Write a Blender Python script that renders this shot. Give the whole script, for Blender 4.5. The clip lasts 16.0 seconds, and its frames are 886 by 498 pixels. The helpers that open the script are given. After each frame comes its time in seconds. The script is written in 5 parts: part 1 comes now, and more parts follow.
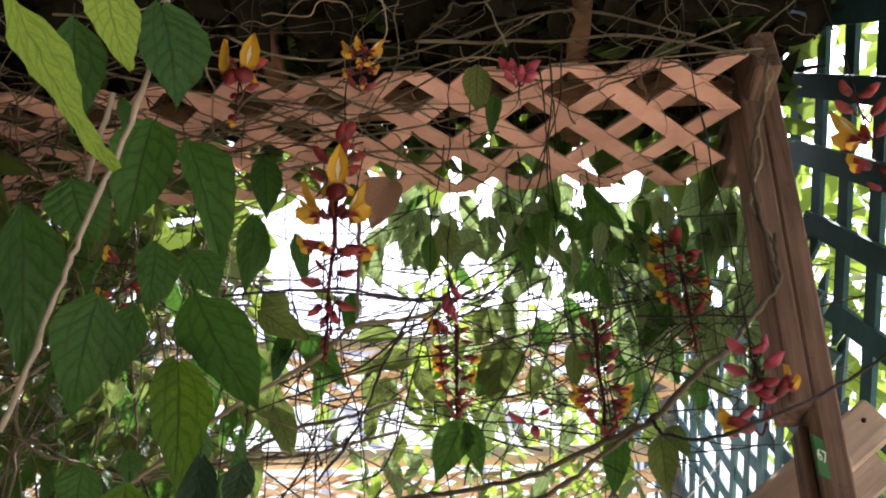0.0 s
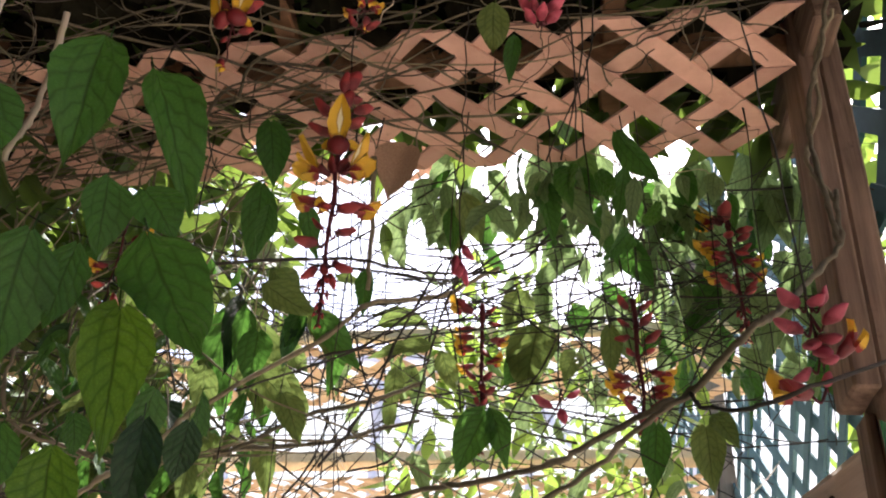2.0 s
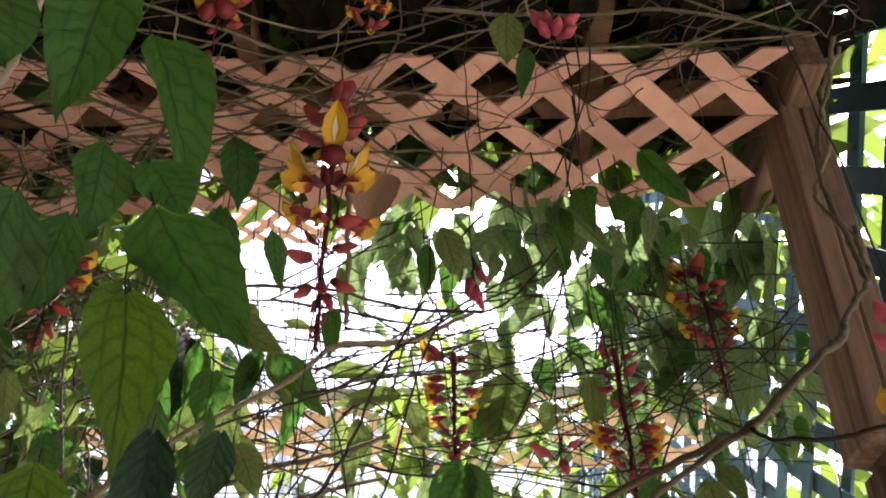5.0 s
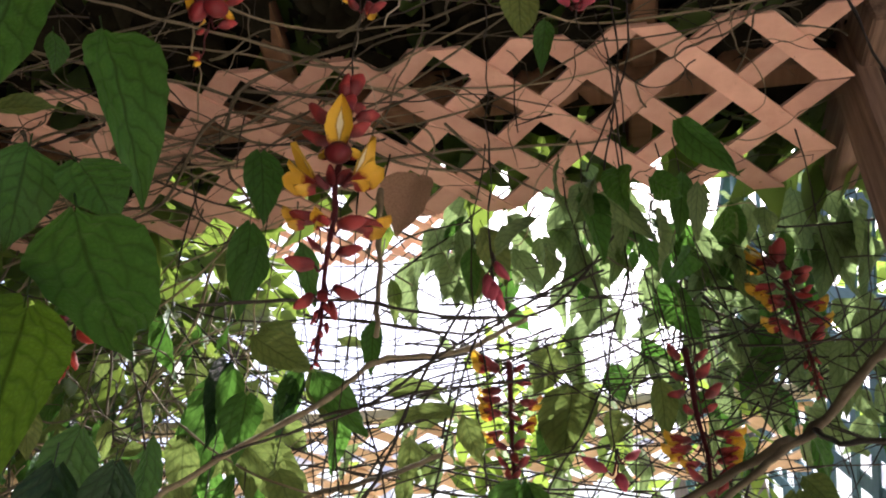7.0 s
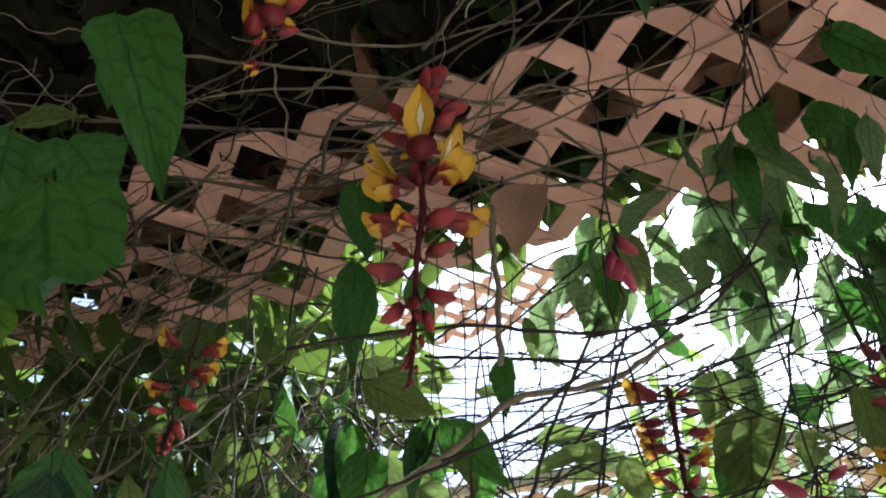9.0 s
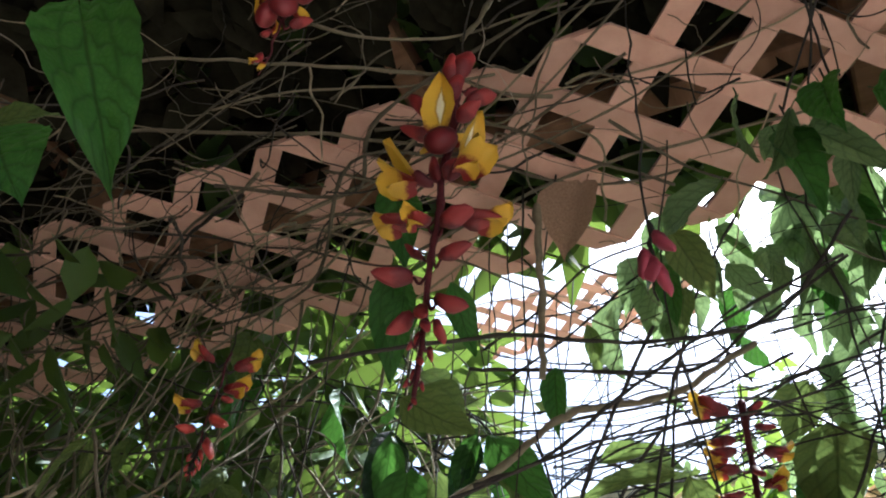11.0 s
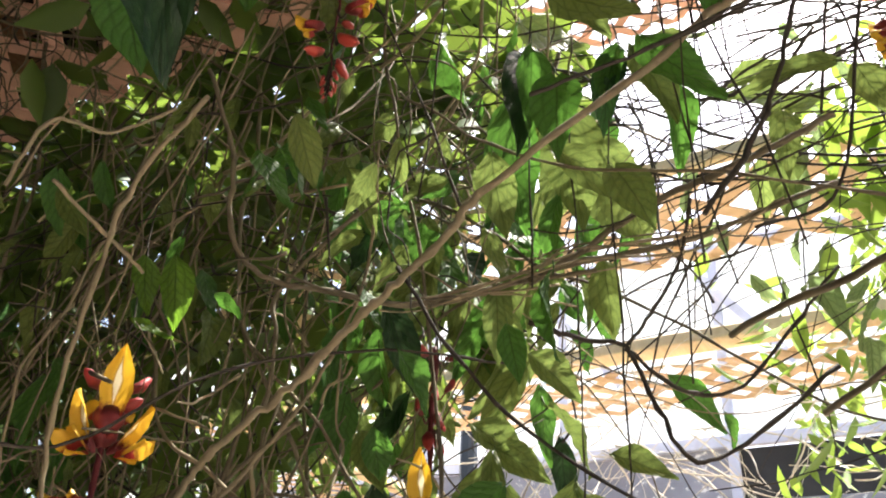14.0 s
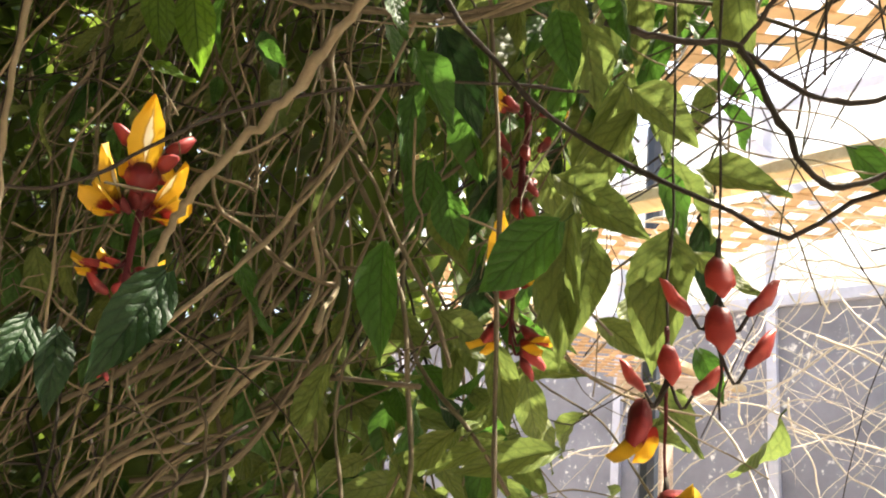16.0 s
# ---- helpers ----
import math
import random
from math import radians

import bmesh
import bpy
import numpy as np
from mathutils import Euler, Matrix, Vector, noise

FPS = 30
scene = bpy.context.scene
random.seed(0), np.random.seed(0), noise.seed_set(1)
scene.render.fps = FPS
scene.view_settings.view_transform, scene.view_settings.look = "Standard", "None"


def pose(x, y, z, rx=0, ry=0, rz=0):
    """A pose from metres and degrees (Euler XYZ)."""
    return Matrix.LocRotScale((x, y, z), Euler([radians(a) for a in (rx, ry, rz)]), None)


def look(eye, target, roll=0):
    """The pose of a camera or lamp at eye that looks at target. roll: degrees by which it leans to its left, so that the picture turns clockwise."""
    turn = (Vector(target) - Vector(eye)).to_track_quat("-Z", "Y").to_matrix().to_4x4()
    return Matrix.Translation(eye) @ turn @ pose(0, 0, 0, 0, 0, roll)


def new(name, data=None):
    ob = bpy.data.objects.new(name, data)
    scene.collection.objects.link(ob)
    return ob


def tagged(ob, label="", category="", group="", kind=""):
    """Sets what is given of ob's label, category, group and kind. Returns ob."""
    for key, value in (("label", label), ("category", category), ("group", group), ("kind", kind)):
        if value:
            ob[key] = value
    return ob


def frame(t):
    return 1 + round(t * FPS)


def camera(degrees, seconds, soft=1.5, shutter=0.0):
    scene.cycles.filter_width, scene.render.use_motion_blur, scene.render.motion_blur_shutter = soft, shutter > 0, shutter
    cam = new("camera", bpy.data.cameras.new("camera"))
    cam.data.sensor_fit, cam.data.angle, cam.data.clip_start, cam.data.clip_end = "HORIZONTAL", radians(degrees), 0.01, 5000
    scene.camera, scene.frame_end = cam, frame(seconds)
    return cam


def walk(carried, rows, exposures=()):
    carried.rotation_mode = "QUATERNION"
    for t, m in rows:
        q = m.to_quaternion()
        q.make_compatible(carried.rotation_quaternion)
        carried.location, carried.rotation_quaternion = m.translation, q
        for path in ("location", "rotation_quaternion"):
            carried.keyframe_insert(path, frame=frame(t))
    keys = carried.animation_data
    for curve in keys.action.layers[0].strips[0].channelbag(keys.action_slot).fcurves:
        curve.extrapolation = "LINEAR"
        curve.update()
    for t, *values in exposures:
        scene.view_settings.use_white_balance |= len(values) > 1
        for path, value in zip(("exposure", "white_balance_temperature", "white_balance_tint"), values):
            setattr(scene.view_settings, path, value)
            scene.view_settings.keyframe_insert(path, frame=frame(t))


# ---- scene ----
cam = camera(54.0, 16.0, 2.0)
PATH = [
    (0, (-0.275, -1.154, 1.372), (-0.411, 0.518, 2.461), 0.3),
    (0.5, (-0.266, -1.099, 1.369), (-0.432, 0.578, 2.447), 0.8),
    (1, (-0.255, -1.06, 1.37), (-0.448, 0.629, 2.423), 1.2),
    (1.5, (-0.249, -1.037, 1.38), (-0.471, 0.639, 2.448), 1.8),
    (2, (-0.238, -1.011, 1.387), (-0.493, 0.634, 2.495), 2.5),
    (2.5, (-0.238, -0.98, 1.402), (-0.509, 0.643, 2.538), 3.4),
    (3, (-0.263, -0.961, 1.409), (-0.495, 0.651, 2.569), 3.0),
    (3.5, (-0.34, -0.93, 1.424), (-0.441, 0.682, 2.604), 0.1),
    (4, (-0.367, -0.924, 1.407), (-0.392, 0.674, 2.608), -0.7),
    (4.2, (-0.369, -0.92, 1.394), (-0.383, 0.666, 2.613), -0.5),
    (6.5, (-0.34, -0.838, 1.42), (-0.452, 0.698, 2.696), -0.5),
    (7, (-0.29, -0.811, 1.437), (-0.536, 0.7, 2.724), 1.1),
    (7.5, (-0.285, -0.786, 1.432), (-0.592, 0.68, 2.757), 0.5),
    (8, (-0.287, -0.747, 1.45), (-0.668, 0.675, 2.804), 0.6),
    (8.5, (-0.288, -0.703, 1.472), (-0.758, 0.67, 2.849), 1.7),
    (9, (-0.286, -0.654, 1.476), (-0.841, 0.649, 2.888), 2.9),
    (9.5, (-0.256, -0.614, 1.484), (-0.923, 0.627, 2.904), 5.9),
    (11.8, (-0.268, -0.576, 1.536), (-1.013, 0.628, 2.949), 7.5),
    (12, (-0.274, -0.572, 1.534), (-1.024, 0.643, 2.934), 7.2),
    (12.5, (-0.287, -0.554, 1.521), (-1.085, 0.71, 2.85), 6.7),
    (13, (-0.304, -0.535, 1.505), (-1.188, 0.812, 2.69), 5.9),
    (13.5, (-0.347, -0.513, 1.476), (-1.291, 0.909, 2.518), 4.5),
    (14, (-0.428, -0.515, 1.446), (-1.348, 0.986, 2.394), 2.7),
    (14.5, (-0.447, -0.453, 1.432), (-1.478, 1.033, 2.286), 3.3),
    (15, (-0.441, -0.369, 1.427), (-1.62, 1.062, 2.176), 4.3),
    (15.5, (-0.435, -0.297, 1.422), (-1.733, 1.07, 2.091), 5.3),
    (16, (-0.434, -0.265, 1.414), (-1.787, 1.07, 2.037), 5.9),
]
walk(cam, [(t, look(eye, target, roll)) for t, eye, target, roll in PATH],
     [(0, 1.93, 6000, 15), (2, 1.98, 6000, 15), (7, 1.92, 5950, 16), (9, 1.68, 5200, 5), (12.6, 1.73, 5300, 5), (13.6, 2.12, 6250, 11), (15, 2.20, 6400, 10), (16, 2.25, 7000, 10)])

# ---- world, sun, exposure ----
world = bpy.data.worlds.new("sky")
scene.world = world
world.use_nodes = True
wn = world.node_tree.nodes
sky = wn.new("ShaderNodeTexSky")
sky.sky_type = "NISHITA"
sky.sun_disc = False
SUN_EL, SUN_AZ = radians(62), radians(25)
sky.sun_elevation, sky.sun_rotation = SUN_EL, SUN_AZ
sky.air_density, sky.dust_density = 1.0, 7.0
wn["Background"].inputs[1].default_value = 0.125
world.node_tree.links.new(sky.outputs[0], wn["Background"].inputs[0])
sun = new("sun", bpy.data.lights.new("sun", "SUN"))
sun.data.energy, sun.data.angle, sun.data.color = 5.0, radians(0.53), (1.0, 0.94, 0.84)
sun_from = Vector((math.sin(SUN_AZ) * math.cos(SUN_EL), math.cos(SUN_AZ) * math.cos(SUN_EL), math.sin(SUN_EL)))
sun.matrix_world = look(sun_from * 20, (0, 0, 0))


# ---- materials ----
def material(name):
    m = bpy.data.materials.new(name)
    m.use_nodes = True
    nt = m.node_tree
    b = nt.nodes["Principled BSDF"]
    return m, nt, b


def nd(nt, kind, **sets):
    n = nt.nodes.new("ShaderNode" + kind)
    for k, val in sets.items():
        n.inputs[k.replace("_", " ")].default_value = val
    return n


def math_node(nt, op, a, b=None, c=None):
    n = nt.nodes.new("ShaderNodeMath")
    n.operation = op
    for i, val in enumerate((a, b, c)):
        if val is None:
            continue
        if isinstance(val, (int, float)):
            n.inputs[i].default_value = val
        else:
            nt.links.new(val, n.inputs[i])
    return n.outputs[0]


def ramp(nt, fac, stops):
    r = nt.nodes.new("ShaderNodeValToRGB")
    el = r.color_ramp.elements
    while len(el) < len(stops):
        el.new(0.5)
    for e, (p, c) in zip(el, stops):
        e.position, e.color = p, (*c, 1)
    nt.links.new(fac, r.inputs[0])
    return r.outputs[0]


def mix_col(nt, fac, a, b, mode="MIX"):
    n = nt.nodes.new("ShaderNodeMix")
    n.data_type, n.blend_type = "RGBA", mode
    for sock, val in ((n.inputs[0], fac), (n.inputs[6], a), (n.inputs[7], b)):
        if isinstance(val, (int, float)):
            sock.default_value = val
        elif isinstance(val, tuple):
            sock.default_value = (*val, 1)
        else:
            nt.links.new(val, sock)
    return n.outputs[2]


def noise_of(nt, vec, scale, detail=4.0, rough=0.55):
    n = nd(nt, "TexNoise", Scale=scale, Detail=detail, Roughness=rough)
    if vec is not None:
        nt.links.new(vec, n.inputs["Vector"])
    return n.outputs["Fac"]


def bump(nt, b, height, strength, distance=0.002):
    n = nd(nt, "Bump", Strength=strength, Distance=distance)
    nt.links.new(height, n.inputs["Height"])
    nt.links.new(n.outputs[0], b.inputs["Normal"])
    return n


def wood(name, dark, light, grain=(6, 6, 60), rough=0.75, strength=0.4, use_random=True, gloss=0.25):
    m, nt, b = material(name)
    tc = nt.nodes.new("ShaderNodeTexCoord")
    mp = nt.nodes.new("ShaderNodeMapping")
    mp.inputs["Scale"].default_value = grain
    nt.links.new(tc.outputs["Object"], mp.inputs[0])
    oi = nt.nodes.new("ShaderNodeObjectInfo")
    off = math_node(nt, "MULTIPLY", oi.outputs["Random"], 37.0)
    cv = nt.nodes.new("ShaderNodeCombineXYZ")
    nt.links.new(off, cv.inputs[0])
    nt.links.new(off, cv.inputs[1])
    nt.links.new(cv.outputs[0], mp.inputs["Location"])
    g = noise_of(nt, mp.outputs[0], 1.0, 8, 0.65)
    big = noise_of(nt, tc.outputs["Object"], 7.0, 3)
    f = math_node(nt, "ADD", math_node(nt, "MULTIPLY", g, 0.7), math_node(nt, "MULTIPLY", big, 0.3))
    col = ramp(nt, f, [(0.33, dark), (0.66, light)])
    if use_random:
        shade = math_node(nt, "MULTIPLY_ADD", oi.outputs["Random"], 0.35, 0.8)
        vc = nt.nodes.new("ShaderNodeCombineColor")
        for i in range(3):
            nt.links.new(shade, vc.inputs[i])
        col = mix_col(nt, 1.0, col, vc.outputs[0], "MULTIPLY")
    stain = noise_of(nt, tc.outputs["Object"], 28.0, 5, 0.7)
    sm = ramp(nt, stain, [(0.62, (0, 0, 0)), (0.72, (1, 1, 1))])
    col = mix_col(nt, math_node(nt, "MULTIPLY", sm, 0.35), col, tuple(c * 0.45 for c in dark))
    nt.links.new(col, b.inputs["Base Color"])
    b.inputs["Roughness"].default_value = rough
    b.inputs["Specular IOR Level"].default_value = gloss
    bump(nt, b, g, strength, 0.003)
    return m


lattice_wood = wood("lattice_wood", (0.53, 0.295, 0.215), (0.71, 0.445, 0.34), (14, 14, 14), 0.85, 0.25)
sunlit_lattice_wood = wood("sunlit_lattice_wood", (0.56, 0.37, 0.22), (0.78, 0.57, 0.37), (14, 14, 14), 0.85, 0.25)
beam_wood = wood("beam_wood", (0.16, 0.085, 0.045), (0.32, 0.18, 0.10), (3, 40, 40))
post_wood = wood("post_wood", (0.085, 0.055, 0.040), (0.30, 0.20, 0.145), (60, 60, 3), 0.85, 0.7, gloss=0.12)
brace_wood = wood("brace_wood", (0.40, 0.31, 0.23), (0.76, 0.62, 0.50), (4, 60, 60), 0.85, 0.6)
sunlit_beam_wood = wood("sunlit_beam_wood", (0.60, 0.46, 0.27), (0.80, 0.66, 0.44), (4, 40, 40))
grey_wood = wood("grey_wood", (0.12, 0.10, 0.08), (0.28, 0.24, 0.20), (40, 40, 3))
shaded_green_paint = wood("shaded_green_paint", (0.011, 0.040, 0.043), (0.025, 0.080, 0.085), (12, 12, 12), 0.8, 0.2, gloss=0.25)
lit_green_paint = wood("lit_green_paint", (0.046, 0.100, 0.116), (0.092, 0.170, 0.192), (12, 12, 12), 0.8, 0.25, gloss=0.25)


def leaf_material(name, dark, light, glow, veins=True, island=False, thin=0.34, relief=0.6):
    m, nt, b = material(name)
    tc = nt.nodes.new("ShaderNodeTexCoord")
    if island:
        geo = nt.nodes.new("ShaderNodeNewGeometry")
        rnd = geo.outputs["Random Per Island"]
    else:
        rnd = nt.nodes.new("ShaderNodeObjectInfo").outputs["Random"]
    mott = noise_of(nt, tc.outputs["Object"], 3.0 if veins else 25.0, 4)
    f = math_node(nt, "ADD", math_node(nt, "MULTIPLY", rnd, 0.65), math_node(nt, "MULTIPLY", mott, 0.4))
    col = ramp(nt, f, [(0.1, dark), (0.95, light)])
    if veins:
        sp = nt.nodes.new("ShaderNodeSeparateXYZ")
        nt.links.new(tc.outputs["UV"], sp.inputs[0])
        off = math_node(nt, "MULTIPLY", rnd, 23.0)
        cv = nt.nodes.new("ShaderNodeCombineXYZ")
        nt.links.new(math_node(nt, "ADD", sp.outputs[0], off), cv.inputs[0])
        nt.links.new(math_node(nt, "MULTIPLY", sp.outputs[1], 2.0), cv.inputs[1])
        wob = math_node(nt, "SUBTRACT", noise_of(nt, cv.outputs[0], 3.0, 3), 0.5)
        au = math_node(nt, "ABSOLUTE", math_node(nt, "ADD", math_node(nt, "SUBTRACT", sp.outputs[0], 0.5), math_node(nt, "MULTIPLY", wob, 0.04)))

        def line(dist, a, b, hi=1.0):
            n = nt.nodes.new("ShaderNodeMapRange")
            n.inputs[1].default_value, n.inputs[2].default_value = a, b
            n.inputs[3].default_value, n.inputs[4].default_value = hi, 0.0
            nt.links.new(dist, n.inputs[0])
            return n.outputs[0]
        mid = line(au, 0.006, 0.040)
        arch = math_node(nt, "ABSOLUTE", math_node(nt, "SUBTRACT", au, math_node(nt, "MULTIPLY_ADD", wob, 0.10, 0.25)))
        arch = math_node(nt, "MULTIPLY", line(arch, 0.004, 0.045, 0.6), line(sp.outputs[1], 0.45, 0.8))
        s = math_node(nt, "SUBTRACT", math_node(nt, "MULTIPLY", sp.outputs[1], 7.5), math_node(nt, "MULTIPLY", au, 4.2))
        s = math_node(nt, "ADD", s, math_node(nt, "MULTIPLY", wob, 1.1))
        pp = math_node(nt, "PINGPONG", s, 0.5)
        side = line(pp, 0.0, 0.20, 0.65)
        vo = nt.nodes.new("ShaderNodeTexVoronoi")
        vo.feature = "DISTANCE_TO_EDGE"
        vo.inputs["Scale"].default_value = 17.0
        nt.links.new(cv.outputs[0], vo.inputs["Vector"])
        net = line(vo.outputs["Distance"], 0.0, 0.22, 0.20)
        vein = math_node(nt, "MAXIMUM", math_node(nt, "MAXIMUM", side, net), math_node(nt, "MAXIMUM", mid, arch))
        pillow = math_node(nt, "MULTIPLY", line(pp, 0.42, 0.08), line(vo.outputs["Distance"], 0.5, 0.0, 0.6))
        col = mix_col(nt, math_node(nt, "MULTIPLY", pillow, 0.9 * relief), col, (light[0] * 1.5, light[1] * 1.35, light[2] * 1.1))
        col = mix_col(nt, math_node(nt, "MULTIPLY", vein, 0.55 + 0.35 * relief), col, tuple(c * 0.5 for c in dark))
        blotch = noise_of(nt, cv.outputs[0], 6.0, 5, 0.7)
        col = mix_col(nt, math_node(nt, "MULTIPLY", ramp(nt, blotch, [(0.5, (0, 0, 0)), (0.75, (1, 1, 1))]), 0.4), col, (light[0] * 1.6, light[1] * 1.2, light[2]))
        h = math_node(nt, "SUBTRACT", math_node(nt, "MULTIPLY", pp, 1.6), math_node(nt, "MULTIPLY", vein, 0.7))
        bump(nt, b, h, 0.45, 0.002)
    nt.links.new(col, b.inputs["Base Color"])
    b.inputs["Roughness"].default_value = 0.5
    b.inputs["Specular IOR Level"].default_value = 0.25
    tr = nt.nodes.new("ShaderNodeBsdfTranslucent")
    tcol = mix_col(nt, 0.75, col, glow)
    if veins:
        tcol = mix_col(nt, math_node(nt, "MULTIPLY", vein, 0.4 + 0.5 * relief), tcol, tuple(c * 0.3 for c in glow))
    nt.links.new(tcol, tr.inputs[0])
    mx = nt.nodes.new("ShaderNodeMixShader")
    mx.inputs[0].default_value = thin
    nt.links.new(b.outputs[0], mx.inputs[1])
    nt.links.new(tr.outputs[0], mx.inputs[2])
    nt.links.new(mx.outputs[0], nt.nodes["Material Output"].inputs[0])
    return m


leaf_deep = leaf_material("leaf_deep", (0.020, 0.066, 0.014), (0.054, 0.142, 0.026), (0.11, 0.26, 0.035))
leaf_fresh = leaf_material("leaf_fresh", (0.066, 0.112, 0.028), (0.155, 0.198, 0.050), (0.185, 0.25, 0.062), thin=0.38)
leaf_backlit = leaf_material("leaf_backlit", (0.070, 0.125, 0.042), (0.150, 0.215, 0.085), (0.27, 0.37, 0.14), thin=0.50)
leaf_quilt = leaf_material("leaf_quilt", (0.030, 0.085, 0.012), (0.085, 0.170, 0.020), (0.19, 0.36, 0.030), thin=0.46, relief=1.0)
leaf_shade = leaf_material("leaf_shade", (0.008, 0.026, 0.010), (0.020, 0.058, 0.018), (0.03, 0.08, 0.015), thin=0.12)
leaf_lime_lit = leaf_material("leaf_lime_lit", (0.22, 0.38, 0.045), (0.34, 0.52, 0.075), (0.5, 0.68, 0.10), thin=0.5)
leaf_mass = leaf_material("leaf_mass", (0.016, 0.040, 0.010), (0.070, 0.120, 0.024), (0.20, 0.28, 0.04), False, True, 0.34)
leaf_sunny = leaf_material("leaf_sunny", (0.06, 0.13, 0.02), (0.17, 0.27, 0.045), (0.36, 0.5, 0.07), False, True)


def bark(name, dark, light, rough=0.85):
    m, nt, b = material(name)
    tc = nt.nodes.new("ShaderNodeTexCoord")
    n1 = noise_of(nt, tc.outputs["Object"], 90.0, 6, 0.7)
    n2 = noise_of(nt, tc.outputs["Object"], 14.0, 3)
    geo = nt.nodes.new("ShaderNodeNewGeometry")
    f = math_node(nt, "ADD", math_node(nt, "MULTIPLY", n1, 0.4), math_node(nt, "MULTIPLY", n2, 0.3))
    f = math_node(nt, "ADD", f, math_node(nt, "MULTIPLY", geo.outputs["Random Per Island"], 0.3))
    col = ramp(nt, f, [(0.3, dark), (0.7, light)])
    n3 = noise_of(nt, tc.outputs["Object"], 45.0, 4, 0.75)
    patch = ramp(nt, n3, [(0.55, (0, 0, 0)), (0.68, (1, 1, 1))])
    col = mix_col(nt, math_node(nt, "MULTIPLY", patch, 0.45), col, tuple(0.5 * c for c in dark))
    nt.links.new(col, b.inputs["Base Color"])
    b.inputs["Roughness"].default_value = rough
    b.inputs["Specular IOR Level"].default_value = 0.2
    bump(nt, b, n1, 0.8, 0.002)
    return m


bark_grey = bark("bark_grey", (0.095, 0.078, 0.048), (0.31, 0.255, 0.165))
bark_mid = bark("bark_mid", (0.050, 0.042, 0.028), (0.185, 0.155, 0.102))
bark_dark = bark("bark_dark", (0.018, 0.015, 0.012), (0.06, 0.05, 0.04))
bark_pale = bark("bark_pale", (0.20, 0.165, 0.12), (0.44, 0.38, 0.29))
bark_dead_sunlit = bark("bark_dead_sunlit", (0.42, 0.38, 0.32), (0.80, 0.75, 0.66))
stem_red = bark("stem_red", (0.05, 0.008, 0.012), (0.11, 0.02, 0.025), 0.6)


def petal_material(name, base, tip, streak=None, rough=0.5, glow=0.25, edge=0.45):
    m, nt, b = material(name)
    tc = nt.nodes.new("ShaderNodeTexCoord")
    sp = nt.nodes.new("ShaderNodeSeparateXYZ")
    nt.links.new(tc.outputs["UV"], sp.inputs[0])
    n = noise_of(nt, tc.outputs["Object"], 190.0, 4)
    fv = math_node(nt, "ADD", sp.outputs[1], math_node(nt, "MULTIPLY_ADD", n, 0.3, -0.15))
    col = ramp(nt, fv, [(max(0.0, edge - 0.08), base), (edge + 0.08, tip)])
    if streak:
        au = math_node(nt, "ABSOLUTE", math_node(nt, "SUBTRACT", sp.outputs[0], 0.5))
        def band(x, lo, hi, inner=1.0):
            q = nt.nodes.new("ShaderNodeMapRange")
            q.inputs[1].default_value, q.inputs[2].default_value = lo, hi
            q.inputs[3].default_value, q.inputs[4].default_value = inner, 0.0
            nt.links.new(x, q.inputs[0])
            return q.outputs[0]
        up = math_node(nt, "ABSOLUTE", math_node(nt, "SUBTRACT", fv, 0.47))
        wide = math_node(nt, "MULTIPLY_ADD", up, 0.42, au)
        col = mix_col(nt, band(wide, 0.16, 0.21), col, (0.46, 0.27, 0.03))
        col = mix_col(nt, band(wide, 0.11, 0.15), col, streak)
    oi = nt.nodes.new("ShaderNodeObjectInfo")
    hs = nt.nodes.new("ShaderNodeHueSaturation")
    nt.links.new(math_node(nt, "MULTIPLY_ADD", oi.outputs["Random"], 0.3, 0.85), hs.inputs["Value"])
    nt.links.new(col, hs.inputs["Color"])
    nt.links.new(hs.outputs[0], b.inputs["Base Color"])
    b.inputs["Roughness"].default_value = rough
    bump(nt, b, n, 0.25, 0.001)
    tr = nt.nodes.new("ShaderNodeBsdfTranslucent")
    nt.links.new(hs.outputs[0], tr.inputs[0])
    mx = nt.nodes.new("ShaderNodeMixShader")
    mx.inputs[0].default_value = glow
    nt.links.new(b.outputs[0], mx.inputs[1])
    nt.links.new(tr.outputs[0], mx.inputs[2])
    nt.links.new(mx.outputs[0], nt.nodes["Material Output"].inputs[0])
    return m


YEL = (0.70, 0.43, 0.028)
petal_yellow = petal_material("petal_yellow", (0.16, 0.012, 0.012), YEL, (0.80, 0.74, 0.50), edge=0.13)
petal_tipped = petal_material("petal_tipped", (0.24, 0.018, 0.014), YEL, edge=0.36)
bract_red = petal_material("bract_red", (0.14, 0.010, 0.013), (0.29, 0.03, 0.03), edge=0.5, rough=0.55, glow=0.15)
bract_pink = petal_material("bract_pink", (0.27, 0.026, 0.05), (0.48, 0.08, 0.12), edge=0.5, rough=0.55, glow=0.25)
bract_dark = petal_material("bract_dark", (0.09, 0.006, 0.010), (0.17, 0.012, 0.016), edge=0.5, rough=0.55, glow=0.1)


